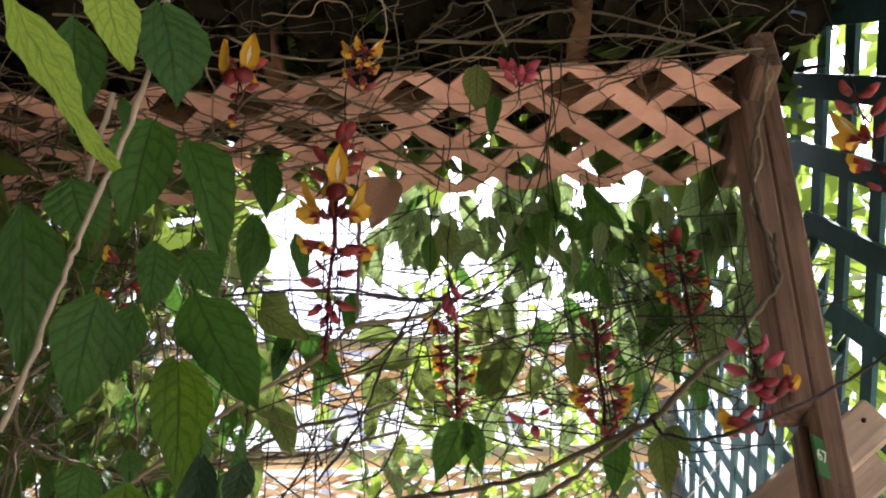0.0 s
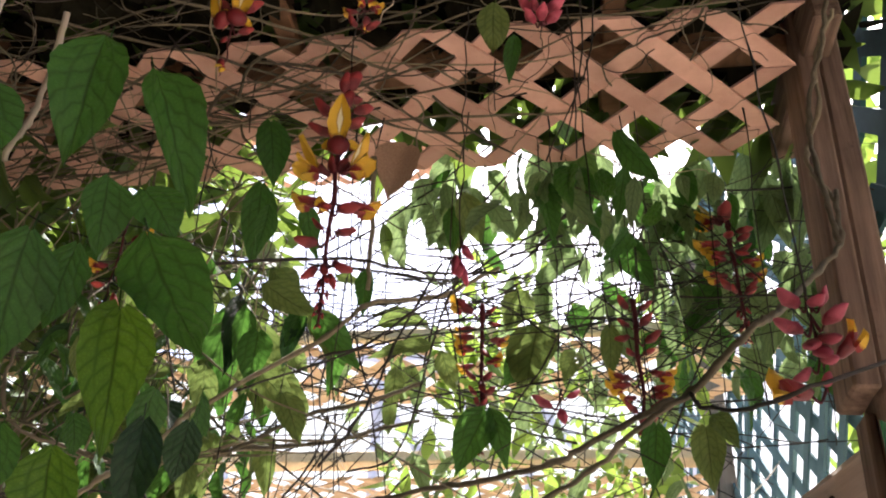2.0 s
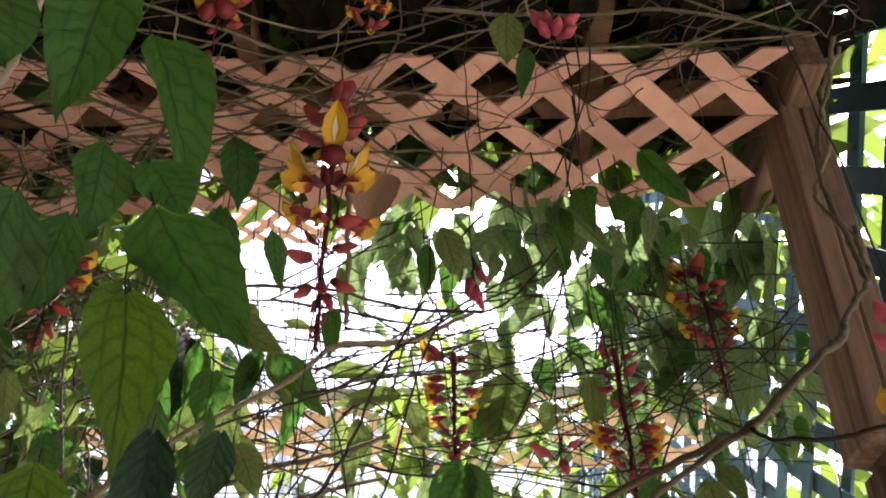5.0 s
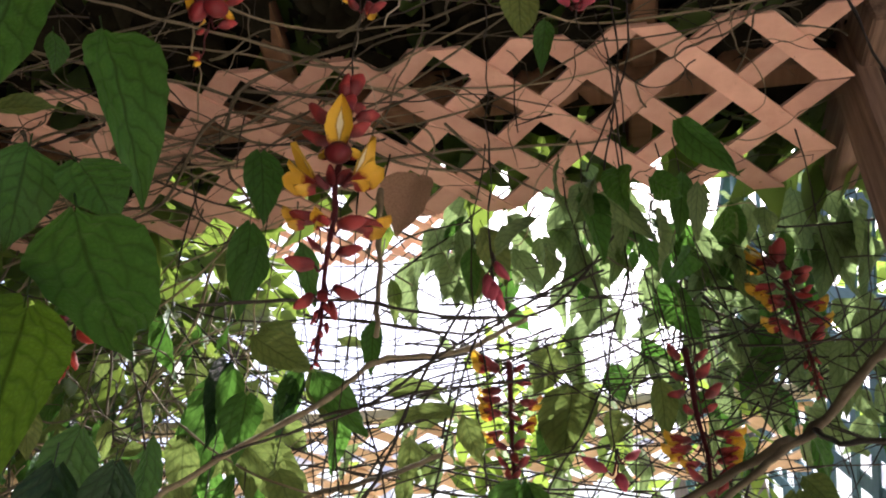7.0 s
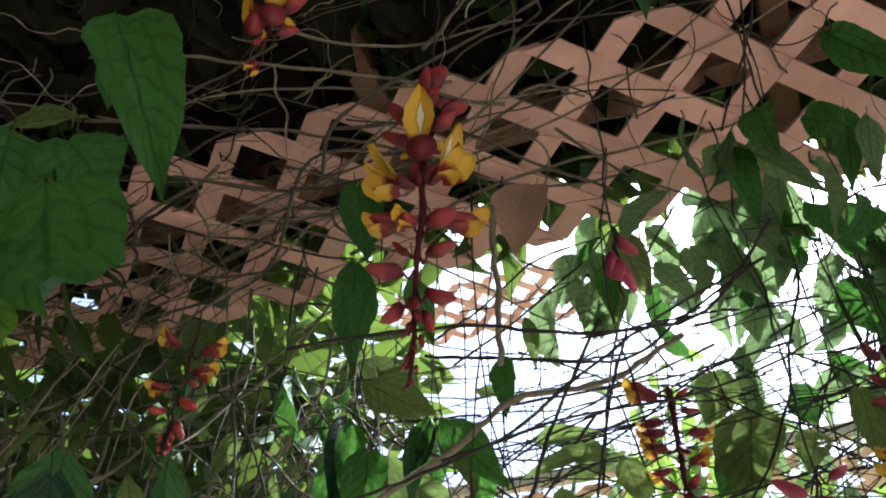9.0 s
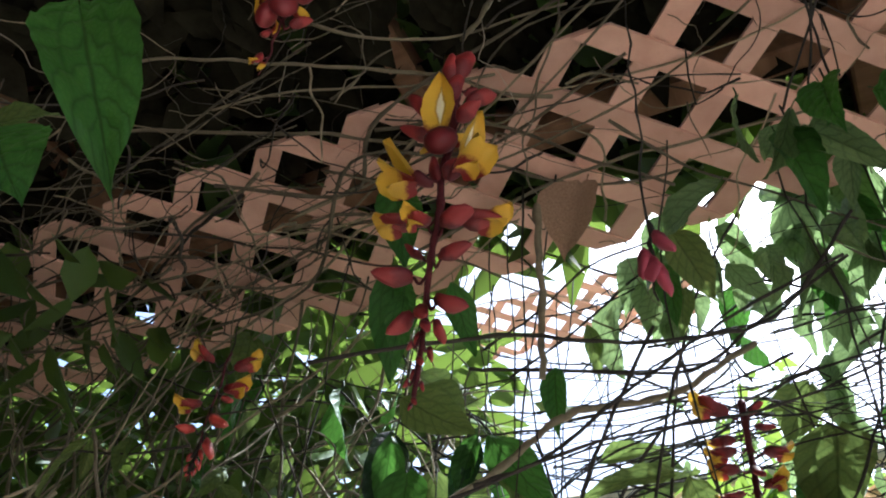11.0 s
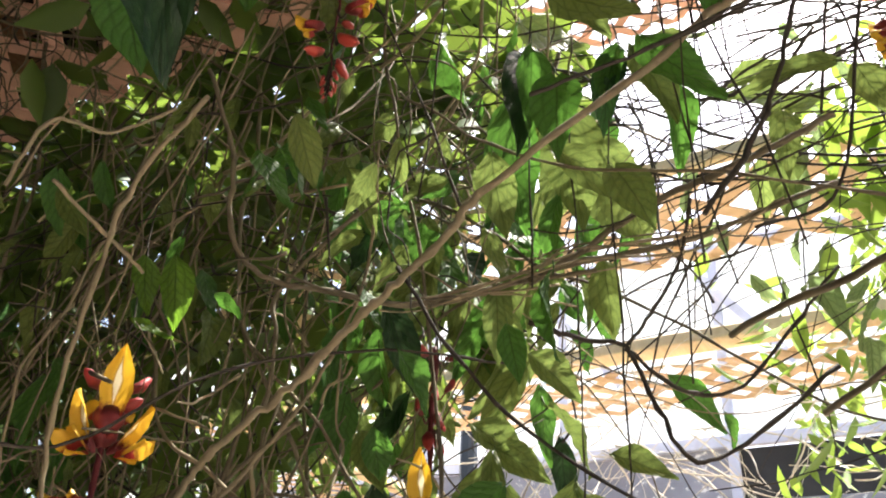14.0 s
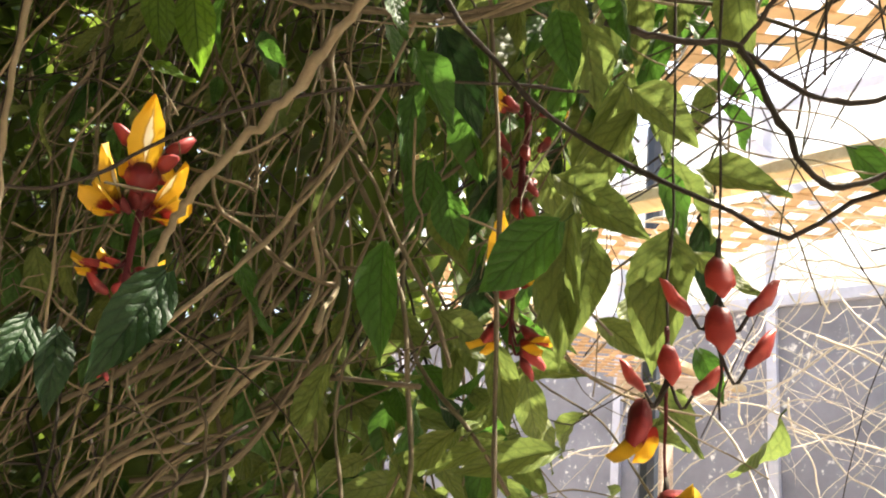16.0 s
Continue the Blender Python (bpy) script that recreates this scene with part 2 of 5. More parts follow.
def plain(name, col, rough=0.6, metal=0.0, vary=0.15, scale=9.0, glow=0.0, gloss=0.5, sun_dapple=None):
    m, nt, b = material(name)
    tc = nt.nodes.new("ShaderNodeTexCoord")
    n1 = noise_of(nt, tc.outputs["Object"], scale, 6, 0.65)
    c = ramp(nt, n1, [(0.3, tuple(k * (1 - vary) for k in col)), (0.7, tuple(min(1, k * (1 + vary)) for k in col))])
    if sun_dapple:
        spots = noise_of(nt, tc.outputs["Object"], 16.0, 5, 0.65)
        where = noise_of(nt, tc.outputs["Object"], 1.7, 2)
        k = math_node(nt, "ADD", spots, math_node(nt, "MULTIPLY_ADD", where, 0.5, -0.25))
        c = mix_col(nt, ramp(nt, k, [(0.62, (0, 0, 0)), (0.68, (1, 1, 1))]), c, sun_dapple)
    nt.links.new(c, b.inputs["Base Color"])
    b.inputs["Roughness"].default_value, b.inputs["Metallic"].default_value = rough, metal
    b.inputs["Specular IOR Level"].default_value = gloss
    bump(nt, b, noise_of(nt, tc.outputs["Object"], scale * 14, 3), 0.15, 0.002)
    if glow:
        tr = nt.nodes.new("ShaderNodeBsdfTranslucent")
        nt.links.new(c, tr.inputs[0])
        mx = nt.nodes.new("ShaderNodeMixShader")
        mx.inputs[0].default_value = glow
        nt.links.new(b.outputs[0], mx.inputs[1])
        nt.links.new(tr.outputs[0], mx.inputs[2])
        nt.links.new(mx.outputs[0], nt.nodes["Material Output"].inputs[0])
    return m


earth = plain("earth", (0.50, 0.425, 0.34), 0.95, 0, 0.35, 1.6)
shade_cloth = plain("shade_cloth", (0.27, 0.28, 0.325), 0.9, 0, 0.25, 2.0, 0.3, sun_dapple=(0.80, 0.80, 0.78))
glazing = plain("glazing", (0.78, 0.82, 0.84), 0.35, 0, 0.08, 1.5, 0.5)
frame_metal = plain("frame_metal", (0.55, 0.57, 0.66), 0.45, 0.2, 0.1, 12)
pipe_dark = plain("pipe_dark", (0.035, 0.045, 0.065), 0.45, 0, 0.2, 15)
tag_green = plain("tag_green", (0.03, 0.15, 0.035), 0.35, 0, 0.15, 60)
tag_white = plain("tag_white", (0.75, 0.78, 0.72), 0.5, 0, 0.1, 60)
dead_leaf = plain("dead_leaf", (0.36, 0.22, 0.14), 0.85, 0, 0.3, 40, 0.3)
roof_shade_brown = plain("roof_shade_brown", (0.014, 0.013, 0.008), 0.95, 0, 0.5, 30, 0.0, 0.05)
vent_shade = plain("vent_shade", (0.03, 0.03, 0.03), 0.9, 0, 0.3, 3)


# ---- mesh helpers ----
def mesh_of(name, verts, faces, mats, uvs=None, smooth=True, index=None):
    me = bpy.data.meshes.new(name)
    me.from_pydata([tuple(p) for p in verts], [], faces)
    for m in mats:
        me.materials.append(m)
    if smooth:
        me.polygons.foreach_set("use_smooth", [True] * len(faces))
    if index is not None:
        me.polygons.foreach_set("material_index", index)
    if uvs is not None:
        layer = me.uv_layers.new(name="UVMap")
        for lp in me.loops:
            layer.data[lp.index].uv = uvs[lp.vertex_index]
    me.update()
    return me


def hang(ob, parent):
    if parent is not None:
        ob.parent = parent
        ob.matrix_parent_inverse = parent.matrix_world.inverted() if parent.parent is None else (parent.parent.matrix_world @ parent.matrix_basis).inverted()
    return ob


def part(name, me, parent, label="", m=None):
    ob = new(name, me)
    if m is not None:
        ob.matrix_basis = m
    if parent is not None:
        ob.parent = parent
    if label:
        ob["label"] = label
    return ob


def thing(name, loc, label, category, group="", kind=""):
    ob = new(name)
    ob.location = loc
    ob.empty_display_size = 0.05
    ob.matrix_basis = Matrix.Translation(loc)
    return tagged(ob, label, category, group, kind)


def box_mesh(name, size, mat, bevel=0.003):
    bm = bmesh.new()
    bmesh.ops.create_cube(bm, size=1.0)
    bmesh.ops.scale(bm, vec=size, verts=bm.verts)
    if bevel:
        bmesh.ops.bevel(bm, geom=bm.edges[:], offset=bevel, segments=1, affect="EDGES")
    me = bpy.data.meshes.new(name)
    bm.to_mesh(me)
    bm.free()
    me.materials.append(mat)
    return me


def smooth_line(pts, steps):
    pts = [np.array(p, float) for p in pts]
    if len(pts) == 2:
        return [pts[0] + (pts[1] - pts[0]) * k / steps for k in range(steps + 1)]
    ext = [2 * pts[0] - pts[1], *pts, 2 * pts[-1] - pts[-2]]
    out = []
    for i in range(1, len(ext) - 2):
        a, b, c, d = ext[i - 1:i + 3]
        for k in range(steps):
            t = k / steps
            out.append(0.5 * (2 * b + (c - a) * t + (2 * a - 5 * b + 4 * c - d) * t * t + (3 * b - a - 3 * c + d) * t ** 3))
    out.append(pts[-1])
    return out


def tube(pts, r, sides=5, taper=0.8, knot=0.0, rng=None):
    """Verts and faces of a round stem along a line, thinning towards its end."""
    pts = np.array(pts)
    n = len(pts)
    tang = np.gradient(pts, axis=0)
    tang /= np.linalg.norm(tang, axis=1)[:, None] + 1e-9
    up = np.where(np.abs(tang[:, 2:3]) > 0.8, np.array([[1.0, 0, 0]]), np.array([[0, 0, 1.0]]))
    s = np.cross(tang, up)
    s /= np.linalg.norm(s, axis=1)[:, None] + 1e-9
    for i in range(1, n):
        w = s[i - 1] - tang[i] * (s[i - 1] @ tang[i])
        k = np.linalg.norm(w)
        if k > 1e-3:
            s[i] = w / k
    q = np.cross(tang, s)
    ang = np.arange(sides) * 2 * np.pi / sides
    rad = r * (1 - (1 - taper) * np.arange(n) / max(1, n - 1))
    if knot and rng is not None:
        rad = rad * (1 + knot * np.array([rng.random() ** 3 for _ in range(n)]))
    v = pts[:, None] + rad[:, None, None] * (np.cos(ang)[None, :, None] * s[:, None] + np.sin(ang)[None, :, None] * q[:, None])
    v = v.reshape(-1, 3).tolist()
    f = []
    for i in range(n - 1):
        for j in range(sides):
            a, b = i * sides + j, i * sides + (j + 1) % sides
            f.append((a, b, b + sides, a + sides))
    f.append(tuple(range(sides))[::-1])
    f.append(tuple((n - 1) * sides + j for j in range(sides)))
    return v, f


class Heap:
    """Many small shapes gathered into one mesh."""

    def __init__(self):
        self.v, self.f = [], []

    def add(self, v, f):
        o = len(self.v)
        self.v.extend(v)
        self.f.extend(tuple(i + o for i in face) for face in f)

    def mesh(self, name, mat, smooth=True):
        return mesh_of(name, self.v, self.f, [mat], None, smooth)


# ---- leaves ----
def leaf_mesh(name, mat, seed, curl=0.15, fold=0.25, rows=12, foot=0.36):
    """A pointed oval leaf one unit long and one unit wide, with a midrib crease, a drooping tip and a wavy, faintly toothed edge."""
    rng = random.Random(seed)
    ph = rng.random() * 6
    v, uv, f = [], [], []
    cols = (-1, -0.6, -0.25, 0, 0.25, 0.6, 1)
    lean, wav = rng.uniform(-0.10, 0.10), rng.uniform(0.03, 0.06)
    for i in range(rows + 1):
        t = i / rows
        w = (t + 0.006) ** foot * (1 - t) ** 1.02 * (1.0 - 0.2 * max(0, t - 0.45)) * (1.20 + 0.75 * (foot - 0.36))
        if t > 0.78:
            w = max(0.9 * w, 0.07 * (1 - t) / 0.22)
        tooth = 1 + (0.018 if i % 2 else -0.012) * (1 if i > 1 else 0) + rng.gauss(0, 0.008)
        for c in cols:
            x = c * w * (tooth if abs(c) == 1 else 1)
            z = fold * abs(x) - curl * t * t + wav * math.sin(t * 8 + ph + c * 2) * abs(c) + 0.025 * math.sin(t * 5 + ph) + 0.012 * math.sin(t * 30 + abs(c) * 5)
            y = t + (-0.05 * abs(c) if i == 0 else 0)
            v.append((x + 0.03 * math.sin(t * 3 + ph) + lean * t * t, y, z))
            uv.append((0.5 + 0.5 * c, t))
    k = len(cols)
    for i in range(rows):
        for j in range(k - 1):
            a = i * k + j
            f.append((a, a + 1, a + 1 + k, a + k))
    # short stalk
    sv, sf = tube([(0, -0.16, 0.03), (0, -0.07, 0.0), (0, 0.02, 0.0)], 0.012, 4)
    o = len(v)
    v += sv
    uv += [(0.5, 0.0)] * len(sv)
    f += [tuple(i + o for i in q) for q in sf]
    return mesh_of(name, v, f, [mat], uv)


LEAVES = {m.name: [leaf_mesh("leaf", m, s, (0.05, 0.12, 0.2, 0.28, -0.05)[s], (0.2, 0.3, 0.12, 0.35, 0.05)[s], 18, (0.55, 0.68, 0.6, 0.75, 0.62)[s]) for s in range(5)] for m in (leaf_deep, leaf_fresh, leaf_lime_lit, leaf_quilt, leaf_shade, leaf_backlit)}
leaf_rng = random.Random(11)


def leaf_pose(base, tip, width, az, roll=0.0):
    b, e = Vector(base), Vector(tip)
    y = e - b
    ln = y.length
    y.normalize()
    a = radians(az)
    n = Vector((math.sin(a), -math.cos(a), 0.15))
    z = n - y * n.dot(y)
    z.normalize()
    x = y.cross(z)
    m = Matrix((x, y, z)).transposed().to_4x4()
    return Matrix.Translation(b) @ m @ pose(0, 0, 0, 0, roll, 0) @ Matrix.Diagonal((ln * width, ln, ln, 1))


def place_leaf(vine, base, tip, width, mat, az):
    """One leaf of a vine, from the foot of its blade to its tip, facing az degrees from -y."""
    me = leaf_rng.choice(LEAVES[mat.name])
    o = vine.location
    return part("leaf", me, vine, "", Matrix.Translation(-o) @ leaf_pose(base, tip, width, az, leaf_rng.uniform(-14, 14)))


def add_stem(vine, pts, r, mat):
    """One woody stem of a vine, along a few turning points."""
    rng = random.Random(len(vine.children) + 7)
    line = smooth_line(pts, 7)
    line = [p + np.array([rng.gauss(0, r * 0.35) for _ in range(3)]) for p in line]
    v, f = tube(np.array(line) - np.array(vine.location), r, 7, 0.85, 0.5, rng)
    return part("stem", mesh_of("stem", v, f, [mat]), vine)


def wander(rng, start, way, length, step=0.05, wild=0.35, pull=0.15):
    """The line of a stem that wanders along a way."""
    p, d, way = np.array(start, float), np.array(way, float), np.array(way, float)
    out = [p]
    for _ in range(max(2, int(length / step))):
        d = d + np.array([rng.gauss(0, wild) for _ in range(3)]) * 0.6 + pull * way
        d /= np.linalg.norm(d)
        p = p + d * step
        if p[1] < 0.03 and p[2] < 2.3:
            break
        out.append(p)
    return out if len(out) > 2 else out + [p + d * 0.01, p + d * 0.02]


def heap_leaf(heap, rng, at, length, width, az, droop):
    """A small folded leaf of eight triangles for far or massed foliage."""
    a = radians(az)
    out = np.array([math.sin(a), -math.cos(a), 0])
    side = np.array([math.cos(a), math.sin(a), 0])
    y = out * math.cos(droop) + np.array([0, 0, -math.sin(droop)])
    z = np.cross(side, y)
    tw = rng.uniform(-0.6, 0.6)
    side, z = side * math.cos(tw) + z * math.sin(tw), z * math.cos(tw) - side * math.sin(tw)
    at = np.array(at)
    v = []
    for t, w in ((0, 0.02), (0.25, 0.8), (0.55, 0.85), (0.8, 0.4), (1, 0.02)):
        c = at + y * t * length - z * 0.15 * length * t * t
        v += [c - side * w * width / 2 + z * 0.12 * width * w, c - z * 0.1 * width * w, c + side * w * width / 2 + z * 0.12 * width * w]
    f = []
    for i in range(4):
        for j in range(2):
            q = i * 3 + j
            f.append((q, q + 1, q + 4, q + 3))
    heap.add([p.tolist() for p in v], f)


# ---- ground ----
gr = random.Random(2)
N = 60
gv, gf = [], []
for i in range(N + 1):
    for j in range(N + 1):
        x = math.copysign(abs(2 * i / N - 1) ** 3, i - N / 2) * 300
        y = math.copysign(abs(2 * j / N - 1) ** 3, j - N / 2) * 300
        gv.append((x, y, 0.02 * noise.noise((x * 0.7, y * 0.7, 0))))
for i in range(N):
    for j in range(N):
        a = i * (N + 1) + j
        gf.append((a, a + N + 1, a + N + 2, a + 1))
tagged(new("ground", mesh_of("ground", gv, gf, [earth])), "dry bare brown earth ground around the pergola", "ground", kind="structure")


light_block_brown = plain("light_block_brown", (0.10, 0.07, 0.05), 0.9, 0, 0.3, 4)
for nm, c, s in (("wall_rear", (-2.4, -3.0, 1.4), (6.4, 0.1, 2.8)), ("wall_left", (-5.1, -0.6, 1.4), (0.1, 4.8, 2.8))):
    w_ob = new(nm, box_mesh(nm, s, light_block_brown, 0.01))
    w_ob.location = c
    tagged(w_ob, "unseen plain dark brown wall added to keep light out of the pergola", "wall", kind="structure")

# ---- lattice ----
D = 0.144


def lattice_panel(name, label, x0, x1, y0, y1, z, mat, width=0.0345, thick=0.0055, m=None, seed=1, ox=0.0, oy=0.0, kind="", pitch=D):
    """A panel of crossed diagonal slats in two layers; each slat a part with ends cut along the edge."""
    rng = random.Random(seed)
    root = thing(name, (0, 0, 0), label, "lattice", kind=kind)
    if m is not None:
        root.matrix_basis = m
    hw = width / math.sqrt(2)
    meshes = {}
    for s in (1, -1):
        span = y1 - y0
        reach = max(abs(y0), abs(y1)) + abs(oy) + abs(ox)
        k0, k1 = int((x0 - reach) / pitch) - 3, int((x1 + reach) / pitch) + 3
        for k in range(k0, k1 + 1):
            c = ox - s * oy + (k + 0.5) * pitch
            ya, yb = y0, y1
            lo, hi = sorted(((x0 - c) * s, (x1 - c) * s))
            ya, yb = max(ya, lo), min(yb, hi)
            if yb - ya < 0.03:
                continue
            key = (s, round(yb - ya, 3))
            if key not in meshes:
                ln = yb - ya
                v, f = [], []
                for zz in (0, thick):
                    v += [(-hw, 0, zz), (hw, 0, zz), (hw + s * ln, ln, zz), (-hw + s * ln, ln, zz)]
                f = [(3, 2, 1, 0), (4, 5, 6, 7), (0, 1, 5, 4), (1, 2, 6, 5), (2, 3, 7, 6), (3, 0, 4, 7)]
                meshes[key] = mesh_of("slat", v, f, [mat], None, False)
            zz = z + (0 if s == 1 else thick + 0.0005)
            part("slat", meshes[key], root, "", pose(c + s * ya + rng.gauss(0, 0.0015), ya, zz, rng.gauss(0, 0.3), rng.gauss(0, 0.3), rng.gauss(0, 0.25)))
    return root


def timber(name, label, a, b, w, h, mat, roll=0.0, category="beam", kind="", bevel=0.004):
    """A squared timber from a to b, w wide and h deep."""
    a, b = Vector(a), Vector(b)
    d = b - a
    me = box_mesh(name, (w, h, d.length), mat, bevel)
    ob = new(name, me)
    ob.matrix_basis = Matrix.Translation((a + b) / 2) @ d.to_track_quat("Z", "Y").to_matrix().to_4x4() @ pose(0, 0, 0, 0, 0, roll)
    return tagged(ob, label, category, kind=kind)


lattice_panel("lattice_panel", "overhead panel of reddish-brown crossed wooden slats, overgrown with dry stems", -2.1, 0.14, -0.06, 0.285, 2.446, lattice_wood, seed=3)
lattice_panel("lattice_panel", "short overhead scrap of sunlit reddish-brown wooden lattice", -1.6, -0.65, 1.8, 2.14, 3.9, lattice_wood, seed=4, ox=0.05, oy=0.42)
lattice_panel("lattice_panel", "overhead panel of wooden lattice behind the hanging stems, coloured paler as if sunlit", -4.4, 0.30, 1.03, 1.39, 2.446, sunlit_lattice_wood, seed=5, ox=0.03, oy=1.32)
lattice_panel("lattice_panel", "far overhead panel of wooden lattice, coloured paler as if sunlit", -3.0, 0.30, 2.06, 2.46, 2.446, sunlit_lattice_wood, seed=6, oy=2.1)
lattice_panel("lattice_panel", "overhead lattice panel running away beside the shade house", -3.45, -3.02, 2.0, 5.1, 2.446, sunlit_lattice_wood, seed=7, ox=0.02)

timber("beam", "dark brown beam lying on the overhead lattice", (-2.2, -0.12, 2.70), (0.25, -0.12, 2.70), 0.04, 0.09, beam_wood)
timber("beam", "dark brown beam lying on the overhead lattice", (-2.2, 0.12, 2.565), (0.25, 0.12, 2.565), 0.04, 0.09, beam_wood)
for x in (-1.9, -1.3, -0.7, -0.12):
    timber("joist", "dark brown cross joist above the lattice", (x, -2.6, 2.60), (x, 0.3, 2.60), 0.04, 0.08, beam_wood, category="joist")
timber("beam", "sunlit pale brown beam along the edge of the lattice", (-4.4, 1.01, 2.474), (0.31, 1.01, 2.474), 0.03, 0.03, sunlit_beam_wood)
timber("beam", "sunlit yellowish beam along the edge of the far lattice", (-3.2, 2.03, 2.505), (0.27, 2.03, 2.505), 0.10, 0.04, sunlit_beam_wood)
timber("beam", "pale brown beam beside the far lattice", (-3.0, 2.0, 2.50), (-3.0, 5.1, 2.50), 0.09, 0.04, sunlit_beam_wood)
timber("cross_beam", "brown beam end carried by the corner post", (0.20, -0.02, 2.505), (0.20, 0.33, 2.505), 0.045, 0.09, post_wood)

# corner post of two planks
post = thing("corner_post", (0.12, 0.11, 0), "weathered reddish-brown post of two planks, leaning slightly", "post")
post.matrix_basis = pose(0.057, 0.115, 0, 0, 3.4, 0)
part("plank", box_mesh("plank", (0.035, 0.094, 0.74), post_wood, 0.004), post, "shorter plank nailed to the post", pose(-0.0185, -0.004, 2.245))
part("shaft", box_mesh("shaft", (0.036, 0.096, 2.62), post_wood, 0.004), post, "", pose(0.0185, 0.0, 1.30))
part("back_plank", box_mesh("back_plank", (0.014, 0.05, 1.86), post_wood, 0.003), post, "", pose(-0.0075, 0.018, 0.93))
brace = thing("brace", (0.135, 0.22, 1.775), "pale weathered timber brace slanting past the corner post", "brace")
slant = math.degrees(math.atan2(0.566, 0.77))
part("timber", box_mesh("timber", (0.70, 0.045, 0.07), brace_wood, 0.005), brace, "", pose(-0.10, 0, -0.0735, 0, -slant, 0))
part("batten", box_mesh("batten", (0.15, 0.05, 0.05), brace_wood, 0.004), brace, "shorter batten nailed under the brace", pose(0.120, 0.03, 0.0165, 0, -slant, 0))
nv, nf = tube([(0, 0, 0), (0, -0.002, 0), (0, -0.004, 0)], 0.004, 8)
NAIL = mesh_of("nail", nv, nf, [bark_dark])
for dx in (-0.02, 0.05, 0.15):
    part("nail", NAIL, brace, "dark rusty nail head", pose(dx, -0.0225, dx * 0.735 + 0.012))

# numbered tag on the post
def letters(text, size, mat, parent, m):
    cu = bpy.data.curves.new("lettering", "FONT")
    cu.body, cu.size, cu.extrude, cu.align_x, cu.align_y = text, size, 0.0006, "CENTER", "CENTER"
    tmp = new("lettering_source", cu)
    bpy.context.view_layer.update()
    me = bpy.data.meshes.new_from_object(tmp.evaluated_get(bpy.context.evaluated_depsgraph_get()))
    bpy.data.objects.remove(tmp)
    me.materials.clear()
    me.materials.append(mat)
    return part("lettering", me, parent, "white painted number", m)


tag = thing("number_tag", (0.135, 0.062, 1.79), "small green tag with a white number nailed to the post", "tag")
tag.matrix_basis = pose(0.157, 0.060, 1.792, 90, 6, 44)
part("plate", box_mesh("plate", (0.03, 0.06, 0.003), tag_green, 0.001), tag)
letters("67", 0.026, tag_white, tag, pose(0, 0, 0.0022, 0, 0, 0))

# green lattice wall
wall_m = Matrix.Translation((0.35, 0, 0)) @ pose(0, 0, 0, 90, 0, 90)
lattice_panel("lattice_wall", "green painted wooden lattice wall beside the walkway, coloured darker for shade", -1.6, 0.40, 0.15, 3.6, 0, shaded_green_paint, 0.047, 0.010, wall_m, seed=8, ox=0.76, oy=2.08, kind="structure", pitch=0.197)
lattice_panel("lattice_wall", "green painted lattice wall of flattened diamonds beyond the corner post, coloured lighter as if lit", 0.41, 5.1, 0.18, 4.22, 0, lit_green_paint, 0.043, 0.006, wall_m @ Matrix.Diagonal((1, 0.85, 1, 1)), seed=9, ox=0.76, oy=2.74, kind="structure", pitch=0.160)
for y in (2.03, 3.9):
    timber("wall_post", "weathered grey wooden post of the green lattice wall", (0.31, y, 0), (0.31, y, 3.6), 0.07, 0.07, grey_wood, category="post")
timber("wall_rail", "dark green rail on top of the lattice wall", (0.36, -1.6, 3.625), (0.36, 5.1, 3.625), 0.06, 0.05, shaded_green_paint, category="rail")
timber("wall_rail", "dark green rail at the foot of the lattice wall", (0.36, -1.6, 0.125), (0.36, 5.1, 0.125), 0.06, 0.05, shaded_green_paint, category="rail")

# far post with tag
fp = thing("far_post", (-2.95, 4.0, 0), "pale wooden post under the far lattice corner", "post")
part("shaft", box_mesh("shaft", (0.13, 0.13, 2.44), brace_wood, 0.006), fp, "", pose(0, 0, 1.22))
part("arm", box_mesh("arm", (0.75, 0.05, 0.13), brace_wood, 0.004), fp, "", pose(0.12, -0.1, 2.28, 0, 8, -12))
ft = thing("number_tag", (-2.9, 3.92, 2.1), "small green tag with a white number on the far post", "tag")
ft.matrix_basis = pose(-2.93, 3.925, 2.10, 90, 0, 12)
part("plate", box_mesh("plate", (0.09, 0.12, 0.003), tag_green, 0.001), ft)
letters("50", 0.06, tag_white, ft, pose(0, 0, 0.0022))
timber("drain_pipe", "dark grey upright pipe of the shade house", (-2.25, 2.75, 0), (-2.25, 2.75, 3.2), 0.07, 0.07, pipe_dark, category="pipe", bevel=0.02)

# ---- shade house ----
house = thing("shade_house", (0, 5.4, 0), "shade house with grey cloth walls, pale metal frame and milky glazing", "greenhouse")
HX0, HX1 = -7.7, 1.9
def panel(name, x0, x1, z0, z1, mat, parent, label=""):
    return part(name, box_mesh(name, (x1 - x0, 0.02, z1 - z0), mat, 0.002), parent, label, pose((x0 + x1) / 2, 0, (z0 + z1) / 2))
xs = [HX0 + i * 1.2 for i in range(9)]
for i in range(8):
    if i in (5, 6, 7):
        panel("opening_back", xs[i] + 0.03, xs[i + 1] - 0.03, 2.76, 3.10, vent_shade, house, "dark panel standing in for the shade inside an open vent")
        panel("cloth", xs[i] + 0.03, xs[i + 1] - 0.03, 0.0, 2.76, shade_cloth, house)
    else:
        panel("cloth", xs[i] + 0.03, xs[i + 1] - 0.03, 0.0, 3.11, shade_cloth, house)
